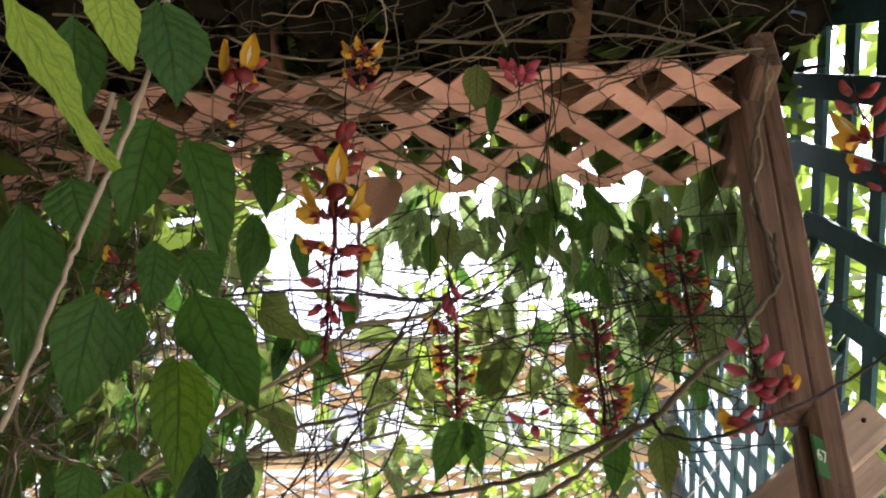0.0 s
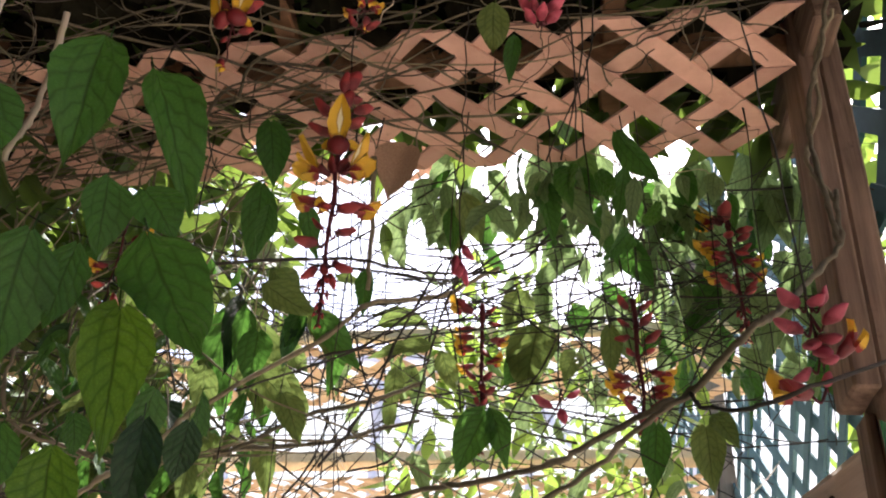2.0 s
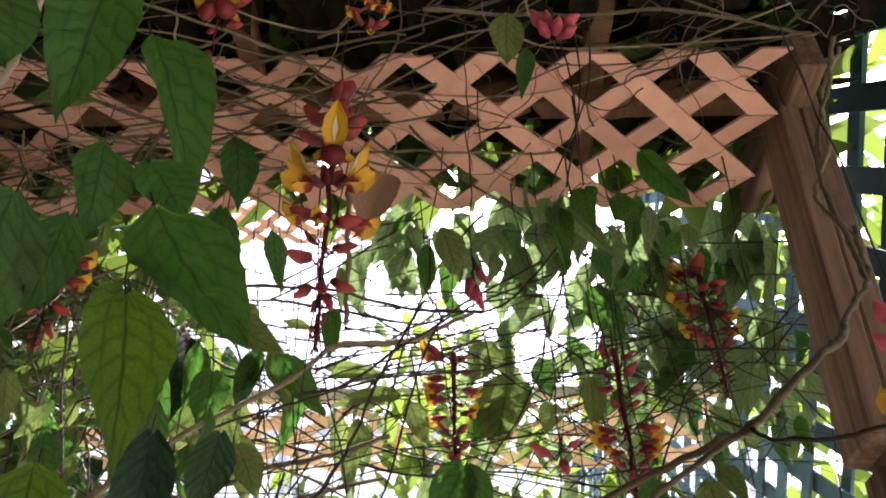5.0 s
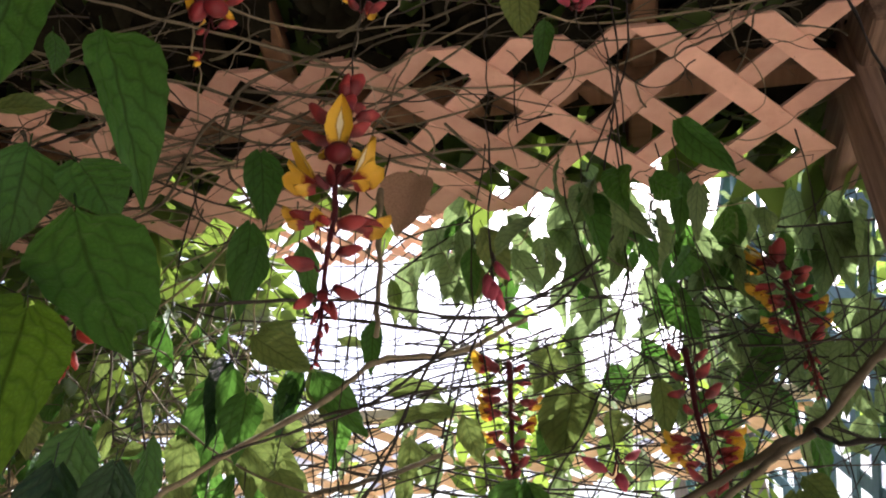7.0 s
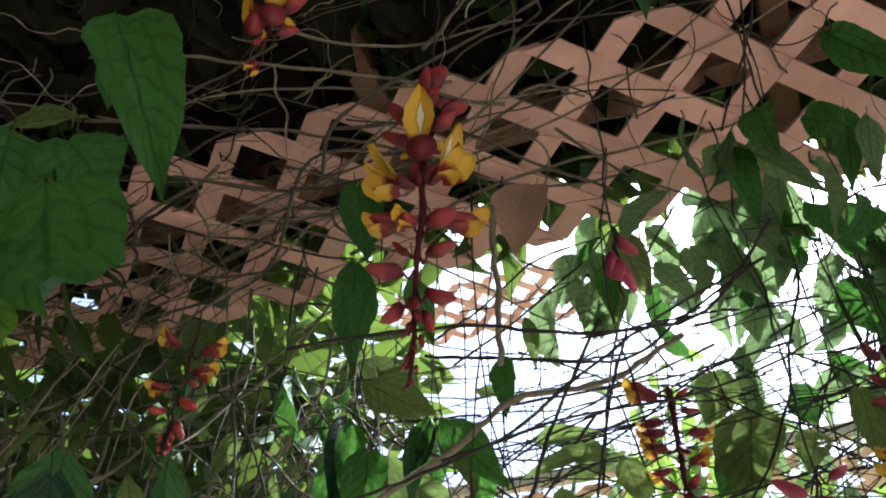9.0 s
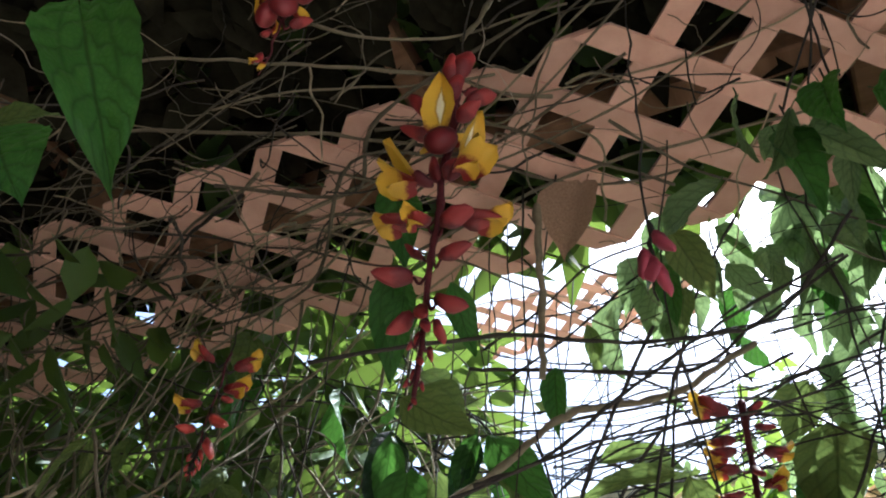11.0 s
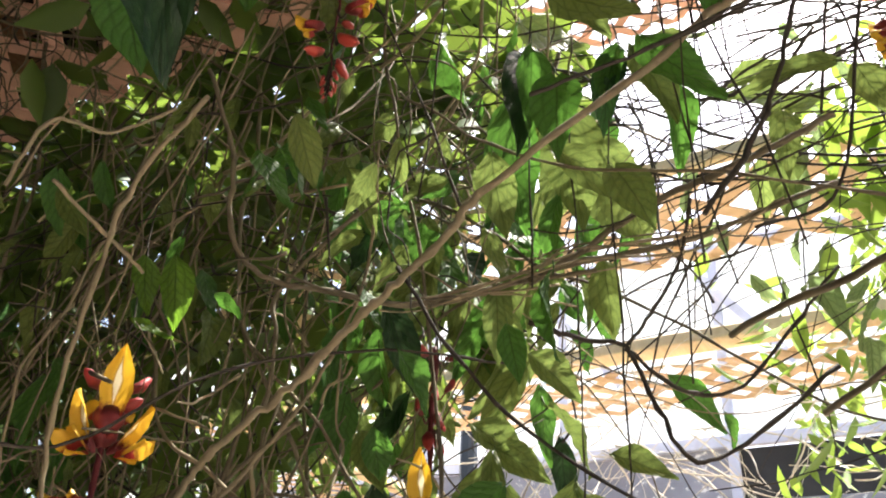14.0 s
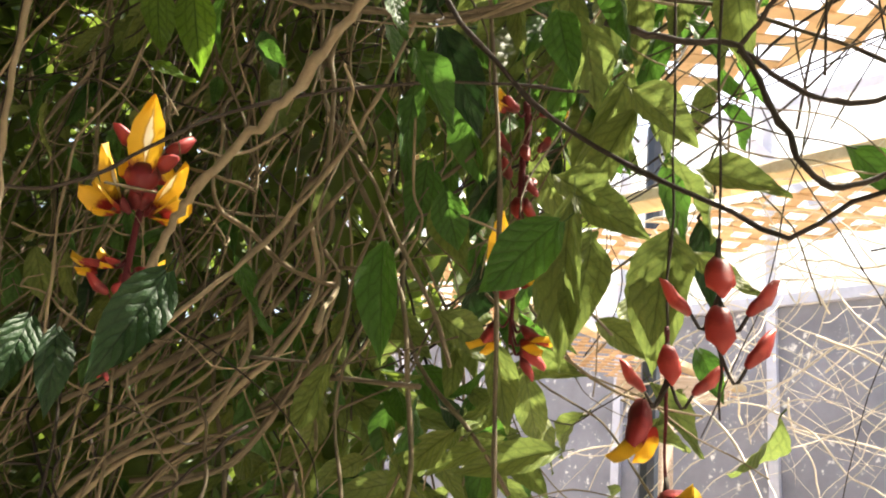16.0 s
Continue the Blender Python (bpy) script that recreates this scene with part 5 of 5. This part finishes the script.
    heap_leaf(shade_litter, rng, (x, y, 2.50 + abs(rng.gauss(0, 0.05)) + (0.06 if y > -0.12 else 0)), rng.uniform(0.07, 0.13), rng.uniform(0.04, 0.07), rng.uniform(0, 360), rng.uniform(-0.3, 0.8))
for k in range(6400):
    heap_leaf(shade_litter, rng, (rng.uniform(-2.4, 0.25), rng.uniform(-1.6, 0.24), rng.uniform(2.62, 2.74)), rng.uniform(0.10, 0.15), rng.uniform(0.06, 0.085), rng.uniform(0, 360), rng.uniform(-0.2, 0.3))
for k in range(150):
    heap_leaf(canopy, rng, (rng.uniform(-2.1, -1.15), rng.uniform(-0.4, 0.12), rng.uniform(2.26, 2.42)), rng.uniform(0.07, 0.12), rng.uniform(0.035, 0.06), rng.uniform(0, 360), rng.uniform(0.4, 1.4))
for k in range(260):
    heap_leaf(canopy, rng, (rng.uniform(-1.3, 0.30), rng.uniform(0.22, 0.32), rng.uniform(2.52, 2.74)), rng.uniform(0.09, 0.15), rng.uniform(0.045, 0.07), rng.uniform(0, 360), rng.uniform(0.5, 1.4))
tagged(new("canopy_foliage", canopy.mesh("canopy_foliage", leaf_mass)), "dense dark leafy vine roof over the pergola", "foliage", kind="stuff")
tagged(new("leaf_litter", shade_litter.mesh("leaf_litter", roof_shade_brown)), "near-black dead leaves filling the vine roof, its shade put into their colour", "foliage", kind="stuff")
# thicket foliage behind
back = Heap()
for k in range(12500):
    y, z = rng.uniform(0.45, 1.7), rng.uniform(0.5, 2.75)
    x = rng.uniform(-4.6, -0.95 - 0.75 * (y - 0.45) if z > 1.98 else -0.43 - 1.15 * (y + 0.27))
    heap_leaf(back, rng, (x, y, z), rng.uniform(0.07, 0.14), rng.uniform(0.035, 0.06), rng.uniform(0, 360), rng.uniform(0.3, 1.4))
tagged(new("thicket_foliage", back.mesh("thicket_foliage", leaf_mass)), "mass of green vine leaves behind the tangled stems", "foliage", kind="stuff")
far = Heap()
for k in range(1000):
    x, y = rng.uniform(-0.85, 0.12), rng.uniform(1.0, 2.9)
    z = 2.5 - abs(rng.gauss(0, 0.35))
    if noise.noise((x * 2.2, y * 2.0, z * 2.2)) < 0.02:
        continue
    heap_leaf(far, rng, (x, y, z), rng.uniform(0.05, 0.11), rng.uniform(0.025, 0.05), rng.uniform(0, 360), rng.uniform(0.3, 1.4))
for k in range(240):
    x, y, z = rng.uniform(-0.55, 0.1), rng.uniform(0.72, 1.0), 2.48 - abs(rng.gauss(0, 0.2))
    if noise.noise((x * 4.0, y * 3.0, z * 4.0)) < -0.05:
        continue
    heap_leaf(far, rng, (x, y, z), rng.uniform(0.06, 0.11), rng.uniform(0.03, 0.05), rng.uniform(0, 360), rng.uniform(0.4, 1.4))
for k in range(760):
    heap_leaf(far, rng, (rng.uniform(0.42, 0.85), rng.uniform(-0.2, 1.3), rng.uniform(2.0, 3.1)), rng.uniform(0.07, 0.12), rng.uniform(0.04, 0.06), rng.uniform(0, 360), rng.uniform(0.4, 1.4))
for k in range(1100):
    x, y, z = rng.uniform(-0.6, 0.15), rng.uniform(1.6, 2.9), rng.uniform(2.48, 3.35)
    if noise.noise((x * 3.1, y * 2.0 + 7, z * 3.0)) < -0.02 + 0.35 * (z - 2.6):
        continue
    heap_leaf(far, rng, (x, y, z), rng.uniform(0.05, 0.11), rng.uniform(0.025, 0.05), rng.uniform(0, 360), rng.uniform(0.3, 1.4))
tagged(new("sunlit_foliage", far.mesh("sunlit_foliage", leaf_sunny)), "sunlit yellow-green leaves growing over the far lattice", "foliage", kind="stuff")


dead_vine = thing("dead_vine", (-1.2, 2.0, 2.4), "sunlit pale dead vine twigs hanging from the far lattice", "vine")
for k in range(150):
    p = (rng.uniform(-1.9, 0.1) if k < 50 else rng.uniform(-1.75, -0.85), rng.uniform(1.5, 2.6), rng.uniform(1.75, 2.3))
    a = rng.uniform(0, 6.28)
    line = wander(rng, p, (math.cos(a), 0.4 * math.sin(a), rng.gauss(0, 0.6)), rng.uniform(0.3, 0.9), 0.06, 0.3, 0.15)
    v, f = tube(smooth_line(line, 2), rng.choice((0.001, 0.0015, 0.0022, 0.003)), 5, 0.6, 0.3, rng)
    part("twig", mesh_of("twig", (np.array(v) - np.array(dead_vine.location)).tolist(), f, [bark_dead_sunlit]), dead_vine)

# a large dead leaf and its stalk below the lattice
dl = place_leaf(vine_curtain, (-0.46, 0.03, 2.285), (-0.50, 0.035, 2.205), 0.9, leaf_deep, 0)
dl.data = leaf_mesh("leaf", dead_leaf, 3, 0.3, 0.4, 12, 0.5)
dl["label"] = "curled dead brown leaf"

# ---- flowers ----
def lathe(profile, sides=9, flat=1.0, bend=0.0):
    v, uv, f = [], [], []
    for i, (r, z) in enumerate(profile):
        for j in range(sides):
            a = 2 * math.pi * j / sides
            v.append((r * math.cos(a) + bend * z * z, r * math.sin(a) * flat, z))
            uv.append((j / sides, i / (len(profile) - 1)))
    n = len(profile)
    for i in range(n - 1):
        for j in range(sides):
            a, b = i * sides + j, i * sides + (j + 1) % sides
            f.append((a, b, b + sides, a + sides))
    f.append(tuple(range(sides))[::-1])
    f.append(tuple((n - 1) * sides + j for j in range(sides)))
    return v, uv, f


def petal(length, width, cup, curl, mat, rows=8, name="lobe", pointed=False):
    """A rounded petal growing along +z from its base, hollow side towards -y."""
    v, uv, f = [], [], []
    for i in range(rows + 1):
        t = i / rows
        w = width * (0.28 + 0.72 * math.sin(math.pi * min(1, 0.12 + t * 0.80) ** 0.9)) * (1 if t < 0.85 else math.sqrt(max(0.02, 1 - ((t - 0.85) / 0.152) ** 2)))
        if pointed:
            w = width * (0.42 + 0.58 * math.sin(math.pi * min(1, 0.08 + t * 0.85))) * (1 - t ** 3) ** 0.8 + 0.0006
        for c in (-1, -0.5, 0, 0.5, 1):
            v.append((c * w / 2 * (1 + 0.05 * math.sin(i * 2.1)), -cup * c * c * width + curl * t * t * length, t * length * (1 - 0.15 * curl * t)))
            uv.append((0.5 + c / 2, t))
    for i in range(rows):
        for j in range(4):
            a = i * 5 + j
            f.append((a, a + 1, a + 6, a + 5))
    return mesh_of(name, v, f, [mat], uv)


BUD = [(0.0006, 0), (0.005, 0.002), (0.0085, 0.008), (0.0096, 0.014), (0.0082, 0.022), (0.005, 0.028), (0.0007, 0.033)]
def bud_mesh(name, mat, seed):
    r = random.Random(seed)
    k = r.uniform(0.85, 1.1)
    v, uv, f = lathe([(a * k, b) for a, b in BUD], 9, 0.72, 3 + 3 * r.random())
    v = [(x * (1 + 0.10 * math.sin(z * 210 + seed)), (y if y < 0 else y * 0.62) + 0.0009 * math.sin(z * 300), z + 0.0012 * math.sin(x * 700)) for x, y, z in v]
    return mesh_of(name, v, f, [mat], uv)
BUDS = [bud_mesh("bud", bract_red, s) for s in range(3)]
PINKBUDS = [bud_mesh("bud", bract_pink, s + 4) for s in range(3)]
bract_bright = petal_material("bract_bright", (0.26, 0.022, 0.018), (0.46, 0.06, 0.045), edge=0.5, rough=0.45, glow=0.2)
REDBUDS = [bud_mesh("bud", bract_bright, s + 14) for s in range(3)]
v_, u_, f_ = lathe([(0.003, 0), (0.0055, 0.006), (0.0075, 0.014), (0.0085, 0.020), (0.0078, 0.0215), (0.006, 0.016), (0.004, 0.008), (0.0005, 0.006)], 10, 0.8)
TUBE = mesh_of("tube", v_, f_, [bract_dark], u_)
v_, u_, f_ = lathe([(0.0005, 0.0), (0.006, -0.001), (0.0105, 0.002), (0.0128, 0.008), (0.0122, 0.014), (0.0090, 0.020), (0.0045, 0.0235), (0.0006, 0.0245)], 12, 0.85)
BAG = mesh_of("bag", v_, f_, [bract_dark], u_)
UPPER = petal(0.080, 0.036, 0.25, 0.06, petal_yellow, 11, "upper_lobe", True)
SIDE = petal(0.042, 0.030, 0.2, 0.25, petal_tipped, name="side_lobe")
TONGUE = petal(0.030, 0.026, 0.35, 0.25, petal_tipped, name="lip")
flower_rng = random.Random(5)


def flower(parent, at, az, stage, size=1.0, tilt=None, buds=None):
    """One flower or bud on its stalk; az turns it round the raceme, 0 facing -y."""
    size *= 0.92 if stage in ("half", "bud", "long", "drop", "tiny") else 0.78
    a = radians(az)
    out = Vector((math.sin(a), -math.cos(a), 0))
    base = Vector(at)
    reach = {"open": 0.016, "half": 0.015, "bud": 0.012, "tiny": 0.008, "front": 0.012, "long": 0.018, "drop": 0.006}[stage] * size
    sag = {"open": -0.004, "half": -0.010, "bud": -0.014, "tiny": -0.014, "front": 0.004, "long": -0.014, "drop": -0.004}[stage] * size
    end = base + out * reach + Vector((0, 0, sag))
    midp = base + out * reach * 0.55 + Vector((0, 0, sag * (1.55 if stage == "long" else 1.25) - 0.002))
    v, f = tube(smooth_line([base, midp, end], 3), 0.0012 * size + 0.0002, 5, 0.9)
    part("stalk", mesh_of("stalk", v, f, [stem_red if buds is not REDBUDS else bark_dark]), parent)
    fl = new("flower" if stage in ("open", "half", "front") else "bud_head")
    fl.parent = parent
    R = flower_rng
    if stage in ("bud", "tiny", "long", "drop"):
        s = size * (1 if stage != "tiny" else 0.42)
        up = tilt if tilt is not None else R.uniform(40, 70) if stage == "bud" else R.uniform(28, 45) if stage == "long" else R.uniform(150, 175)
        fl.matrix_basis = Matrix.Translation(end) @ pose(0, 0, 0, up, 0, az)
        if stage == "tiny":
            fl.matrix_basis = Matrix.Translation(end) @ pose(0, 0, 0, 165, 0, az)
        part("bract", R.choice(buds or BUDS), fl, "", Matrix.Diagonal((s, s, s, 1)))
    elif stage == "half":
        fl.matrix_basis = Matrix.Translation(end) @ pose(0, 0, 0, tilt if tilt is not None else R.uniform(80, 105), 0, az)
        part("bract", R.choice(BUDS), fl, "", Matrix.Diagonal((size, size, size, 1)))
        part("lip", TONGUE, fl, "yellow lip", pose(0, 0.002, 0.018 * size, -12) @ Matrix.Diagonal((size * 0.8, size * 0.8, size * 0.75, 1)))
        part("lip", TONGUE, fl, "yellow lip", pose(0, -0.003, 0.016 * size, 22) @ Matrix.Diagonal((size * 0.7, size * 0.8, size * 0.65, 1)))
    else:
        # front: a hooded lobe over a dark bag; open: in profile, lobes thrown out and curled, bract behind
        fl.matrix_basis = Matrix.Translation(end) @ pose(0, 0, 0, 0, 0, az)
        S = Matrix.Diagonal((size, size, size, 1))
        if stage == "front":
            part("bag", BAG, fl, "dark red bag-shaped flower tube", S @ pose(0, -0.006, 0.010, 168) @ Matrix.Diagonal((1.35, 1.2, 1.25, 1)))
            part("upper_lobe", UPPER, fl, "yellow hooded lobe with a pale streak", S @ pose(0, -0.012, 0.000, 14))
            part("side_lobe", SIDE, fl, "dark red folded lobe", S @ pose(0.010, 0.004, 0.0, 12, 42, 20) @ Matrix.Diagonal((0.7, 0.7, 0.55, 1)))
            part("side_lobe", SIDE, fl, "dark red folded lobe", S @ pose(-0.010, 0.004, 0.0, 12, -42, -20) @ Matrix.Diagonal((0.7, 0.7, 0.55, 1)))
        else:
            part("tube", TUBE, fl, "dark red flower tube", S @ pose(0, 0.006, -0.010, 60))
            part("bract", BUDS[0], fl, "dark red bract", S @ pose(0, 0.012, -0.004, 18, 0, 0))
            part("upper_lobe", UPPER, fl, "yellow lobe with a pale streak", S @ pose(R.uniform(-0.003, 0.003), -0.006, -0.002, R.uniform(34, 50), R.uniform(-14, 14)) @ Matrix.Diagonal((0.85, 1, 0.82, 1)))
            part("side_lobe", SIDE, fl, "", S @ pose(0.006, -0.012, -0.008, 78, 26, 0))
            part("side_lobe", SIDE, fl, "", S @ pose(-0.006, -0.012, -0.008, 84, -30, 0))
            part("lower_lobe", SIDE, fl, "", S @ pose(0, -0.010, -0.012, 118, 0, 0) @ Matrix.Diagonal((0.8, 0.8, 0.7, 1)))
    return fl


def raceme(at, length, whorls, label, string=0.0, size=1.0, face=0.0, buds=None):
    """A hanging raceme: a dark stem from its upper end, whorls of (drop, [(az, stage), ...]) and a tip of tiny buds."""
    rc = thing("flower_raceme", at, label, "flower", "hanging flower racemes")
    r = random.Random(int(abs(at[0] * 971 + at[2] * 37)))
    line = [(r.gauss(0, 0.001), r.gauss(0, 0.001), 0.01 - (length + 0.01) * k / 8) for k in range(9)]
    v, f = tube(smooth_line(line, 5), (0.0044 if length > 0.2 else 0.0016) * size, 7, 0.35, 0.5, r)
    part("main_stem", mesh_of("main_stem", v, f, [stem_red if length > 0.11 else bark_dark]), rc)
    if string > 0.02:
        line = [(r.gauss(0, 0.002), r.gauss(0, 0.002), string - string * k / 12) for k in range(12)] + [(0, 0, 0)]
        v, f = tube(smooth_line(line, 2), 0.0008, 5, 1.0, 1.0, r)
        part("string", mesh_of("string", v, f, [bark_dark]), rc, "thin dark hanging string")
    for drop, ring in whorls:
        for item in ring:
            az, stage = item[0], item[1]
            k = 1 if stage in ("bud", "half") else 0
            tip = item[3] + r.gauss(0, 12) if len(item) > 3 else None
            flower(rc, (0, 0, -drop + k * r.gauss(0, 0.004)), az + face + k * r.gauss(0, 16), stage, size * (item[2] if len(item) > 2 else 1.0) * (1 + k * r.uniform(-0.15, 0.12)), tip, buds)
    return rc


PAIR = lambda st, a=70, s=1.0: [(a, st, s), (-a, st, s), (a + 85, st, s * 0.9), (-a + 62, st, s * 0.72)]
TIP = lambda a, b: [(a + (b - a) * k / 4, [(40 + 90 * k, "tiny", 1.1 - 0.12 * k), (-140 + 90 * k, "tiny", 1.0 - 0.12 * k)]) for k in range(5)]
YT = "hanging raceme of yellow flowers with dark red bracts and buds"
DUO = lambda st, a=78, s=1.0, e=0.95: [(a, st, s), (-a - 6, st, s * e)]
raceme((-0.498, -0.205, 2.175), 0.335, [(-0.012, [(48, "bud", 1.15, 25), (-40, "bud", 1.1, 15), (160, "bud", 1.0)]), (0.015, [(80, "bud", 1.1, 60), (-75, "bud", 1.15, 50), (10, "bud", 1.0, 20)]), (0.045, [(75, "bud", 1.1, 70), (-80, "bud", 1.15, 60)]), (0.098, [(8, "front", 1.2)]), (0.122, [(66, "open", 1.1), (-62, "open", 1.15)]), (0.168, DUO("half", 80, 1.15)), (0.18, [(70, "bud", 1.1, 80), (-15, "half", 0.9, 120)]), (0.205, [(60, "bud", 1.15, 105), (-80, "bud", 0.8)]), (0.218, [(-70, "bud", 1.15, 110)]), (0.245, [(55, "bud", 1.0, 130), (-65, "bud", 0.9, 120)]), (0.256, [(0, "bud", 0.7, 150), (120, "bud", 0.7, 150)]), *TIP(0.265, 0.33)], YT, 0.28, 0.9)
raceme((-0.62, -0.314, 2.235), 0.12, [(0.0, [(60, "bud"), (-70, "bud")]), (0.035, [(34, "front", 1.05), (-42, "front", 1.0), (95, "bud", 0.9)]), (0.05, [(0, "bud", 0.7, 150)]), (0.095, [(0, "half", 0.6, 165)])], YT, 0.2, 0.95)
raceme((-0.034, -0.36, 1.762), 0.10, [(0.0, [(-60, "bud", 1.2, 40), (70, "bud", 1.2, 40), (0, "bud", 1.1, 60)]), (0.021, [(-80, "bud", 1.2, 60), (75, "bud", 1.1, 40), (10, "bud", 1.2, 110), (-35, "bud", 1.2, 75), (35, "bud", 1.15, 85)]), (0.038, [(0, "bud", 1.25, 130), (-75, "bud", 1.2, 110)]), (0.055, [(-55, "bud", 1.35, 130), (55, "half", 1.3, 40), (15, "bud", 1.2, 120)]), (0.080, [(-80, "half", 1.75, 88), (-20, "bud", 0.8)])], "hanging raceme of large dark pink buds with one yellow flower", 0.65, 0.66, 0, PINKBUDS)
raceme((-0.345, -0.19, 1.945), 0.06, [(0.0, [(60, "drop", 0.85)]), (0.012, [(-60, "drop", 0.95)]), (0.022, [(-20, "drop", 0.85)]), (0.028, [(80, "drop", 0.85)])], "small hanging cluster of dusky pink buds on a dark string", 0.4, 1.0, 0, PINKBUDS)
raceme((-0.366, 0.29, 2.135), 0.25, [(0.0, [(-70, "half", 1.3, 60), (60, "bud", 0.8)]), (0.025, [(-85, "half", 1.0), (70, "bud", 0.9, 110)]), (0.05, DUO("half", 75, 1.1)), (0.075, [(-70, "half", 1.0), (20, "bud", 0.9, 140)]), (0.10, DUO("half", 70, 0.95)), (0.125, DUO("bud", 60, 0.9)), (0.14, [(0, "bud", 0.8, 150), (150, "bud", 0.8, 150)]), (0.155, DUO("bud", 60, 0.75)), (0.175, DUO("bud", 30, 0.6)), *TIP(0.18, 0.25)], YT, 0.3, 0.94)
raceme((-0.112, 0.277, 2.125), 0.26, [(0.0, DUO("bud", 60, 0.9)), (0.025, [(70, "bud", 1.0, 50), (-60, "bud", 0.9)]), (0.05, [(75, "bud", 1.1, 50), (-75, "bud", 1.0, 100)]), (0.085, DUO("bud", 60, 0.8)), (0.12, DUO("half", 78, 1.05)), (0.14, DUO("half", 72, 1.15)), (0.165, DUO("half", 60, 0.9)), (0.185, DUO("bud", 55, 1.0)), (0.20, DUO("bud", 20, 0.8)), *TIP(0.20, 0.25)], YT, 0.30, 1.06)
raceme((0.086, 0.38, 2.365), 0.26, [(0.0, [(-75, "open", 1.2), (20, "bud", 1.1, 60)]), (0.025, [(60, "bud", 1.1, 60), (-30, "bud", 1.1, 120)]), (0.045, [(-80, "half", 1.2), (75, "bud", 1.0)]), (0.07, [(-60, "half", 1), (60, "bud", 1), (0, "bud", 0.9, 140)]), (0.095, DUO("half", 75)), (0.12, DUO("half", 70, 1.0)), (0.145, DUO("bud", 60, 0.9)), (0.165, DUO("bud", 50, 0.7)), *TIP(0.18, 0.25)], YT, 0.08, 1.14)
raceme((-0.885, 0.0, 2.125), 0.16, [(0.0, [(75, "half", 1.1, 85), (-62, "half", 1.0, 75)]), (0.038, [(50, "half", 1.05, 110), (160, "bud", 0.8)]), (0.052, [(-55, "half", 0.9, 120)]), (0.075, [(45, "bud", 1.1, 130)]), (0.085, [(-70, "bud", 0.95, 110)]), (0.105, [(20, "bud", 1.0, 150)]), *TIP(0.11, 0.14)], YT, 0.3, 0.98, 35, REDBUDS)
raceme((-1.205, 0.082, 1.762), 0.24, [(0.0, PAIR("bud", 80)), (0.03, [(60, "bud", 1.0)]), (0.055, [(0, "front", 1.15)]), (0.075, [(-46, "open", 1.05), (52, "open", 1.0)]), (0.13, PAIR("half", 75)), (0.16, PAIR("bud", 75)), *TIP(0.18, 0.23)], YT, 0.25, 1.08, 55)
raceme((-0.985, 0.385, 1.86), 0.26, [(0.0, [(-70, "half", 1.0, 70), (80, "half", 0.9, 80)]), (0.04, [(-80, "long", 0.9), (75, "long", 0.95), (0, "drop", 0.8)]), (0.075, [(-60, "long", 0.85), (60, "drop", 0.9), (150, "long", 0.8)]), (0.10, [(70, "drop", 1.0), (-40, "drop", 0.9)]), (0.205, [(-25, "front", 1.15)]), (0.228, [(50, "half", 1.35, 130), (-70, "half", 1.2, 150)]), (0.245, [(20, "bud", 1.2, 150), (100, "bud", 1.1, 150)])], YT, 0.25, 1.0, 40)
raceme((-0.672, 0.205, 1.592), 0.10, [(0.0, [(0, "drop", 1.0)]), (0.026, [(-85, "long", 0.95), (85, "long", 1.0)]), (0.030, [(0, "drop", 1.0)]), (0.058, [(80, "long", 0.95)])], "hanging raceme of bright red buds on a thin dark string", 0.55, 1.0, 26, REDBUDS)
raceme((-0.735, 0.257, 1.555), 0.16, [(0.0, [(0, "drop", 1.0)]), (0.024, [(-85, "long", 0.95), (85, "long", 1.05)]), (0.035, [(-75, "half", 1.25, 150)]), (0.09, [(50, "half", 1.35, 100), (-20, "tiny", 1)])], "hanging raceme of bright red buds and yellow flowers", 0.55, 0.95, 26, REDBUDS)
raceme((-0.244, -0.262, 2.25), 0.07, [(0.0, PAIR("bud", 70, 1.1)), (0.025, [(-60, "bud", 1.1), (20, "bud", 1.1), (75, "bud", 1.0)])], "small hanging cluster of dusky pink buds", 0.15, 0.8, 0, PINKBUDS)
raceme((-0.454, -0.32, 2.24), 0.08, [(0.0, PAIR("open", 75, 0.8)), (0.035, PAIR("half", 75, 0.9)), (0.06, [(60, "bud", 0.9), (-60, "bud", 0.9)])], YT, 0.15, 0.68)
raceme((0.099, -0.448, 2.007), 0.15, [(0.0, [(-50, "bud", 1.1, 60), (40, "bud", 1.1), (-10, "bud", 1.1, 110)]), (0.025, [(-60, "bud", 1.2, 100), (60, "bud", 1.2)]), (0.062, [(-70, "open", 1.15), (30, "bud", 1.0)]), (0.10, [(-75, "half", 1.0, 95), (60, "half", 1.1), (0, "bud", 1.0, 130)]), (0.125, DUO("bud", 50, 0.9))], YT, 0.5, 0.68)
raceme((-0.239, 0.069, 1.872), 0.04, [(0.0, [(85, "bud", 1.0, 60), (-85, "bud", 1.1, 60)]), (0.018, [(10, "drop", 0.9)])], "three dusky red buds at the end of a thin dark string", 0.5, 0.85, 0, PINKBUDS)
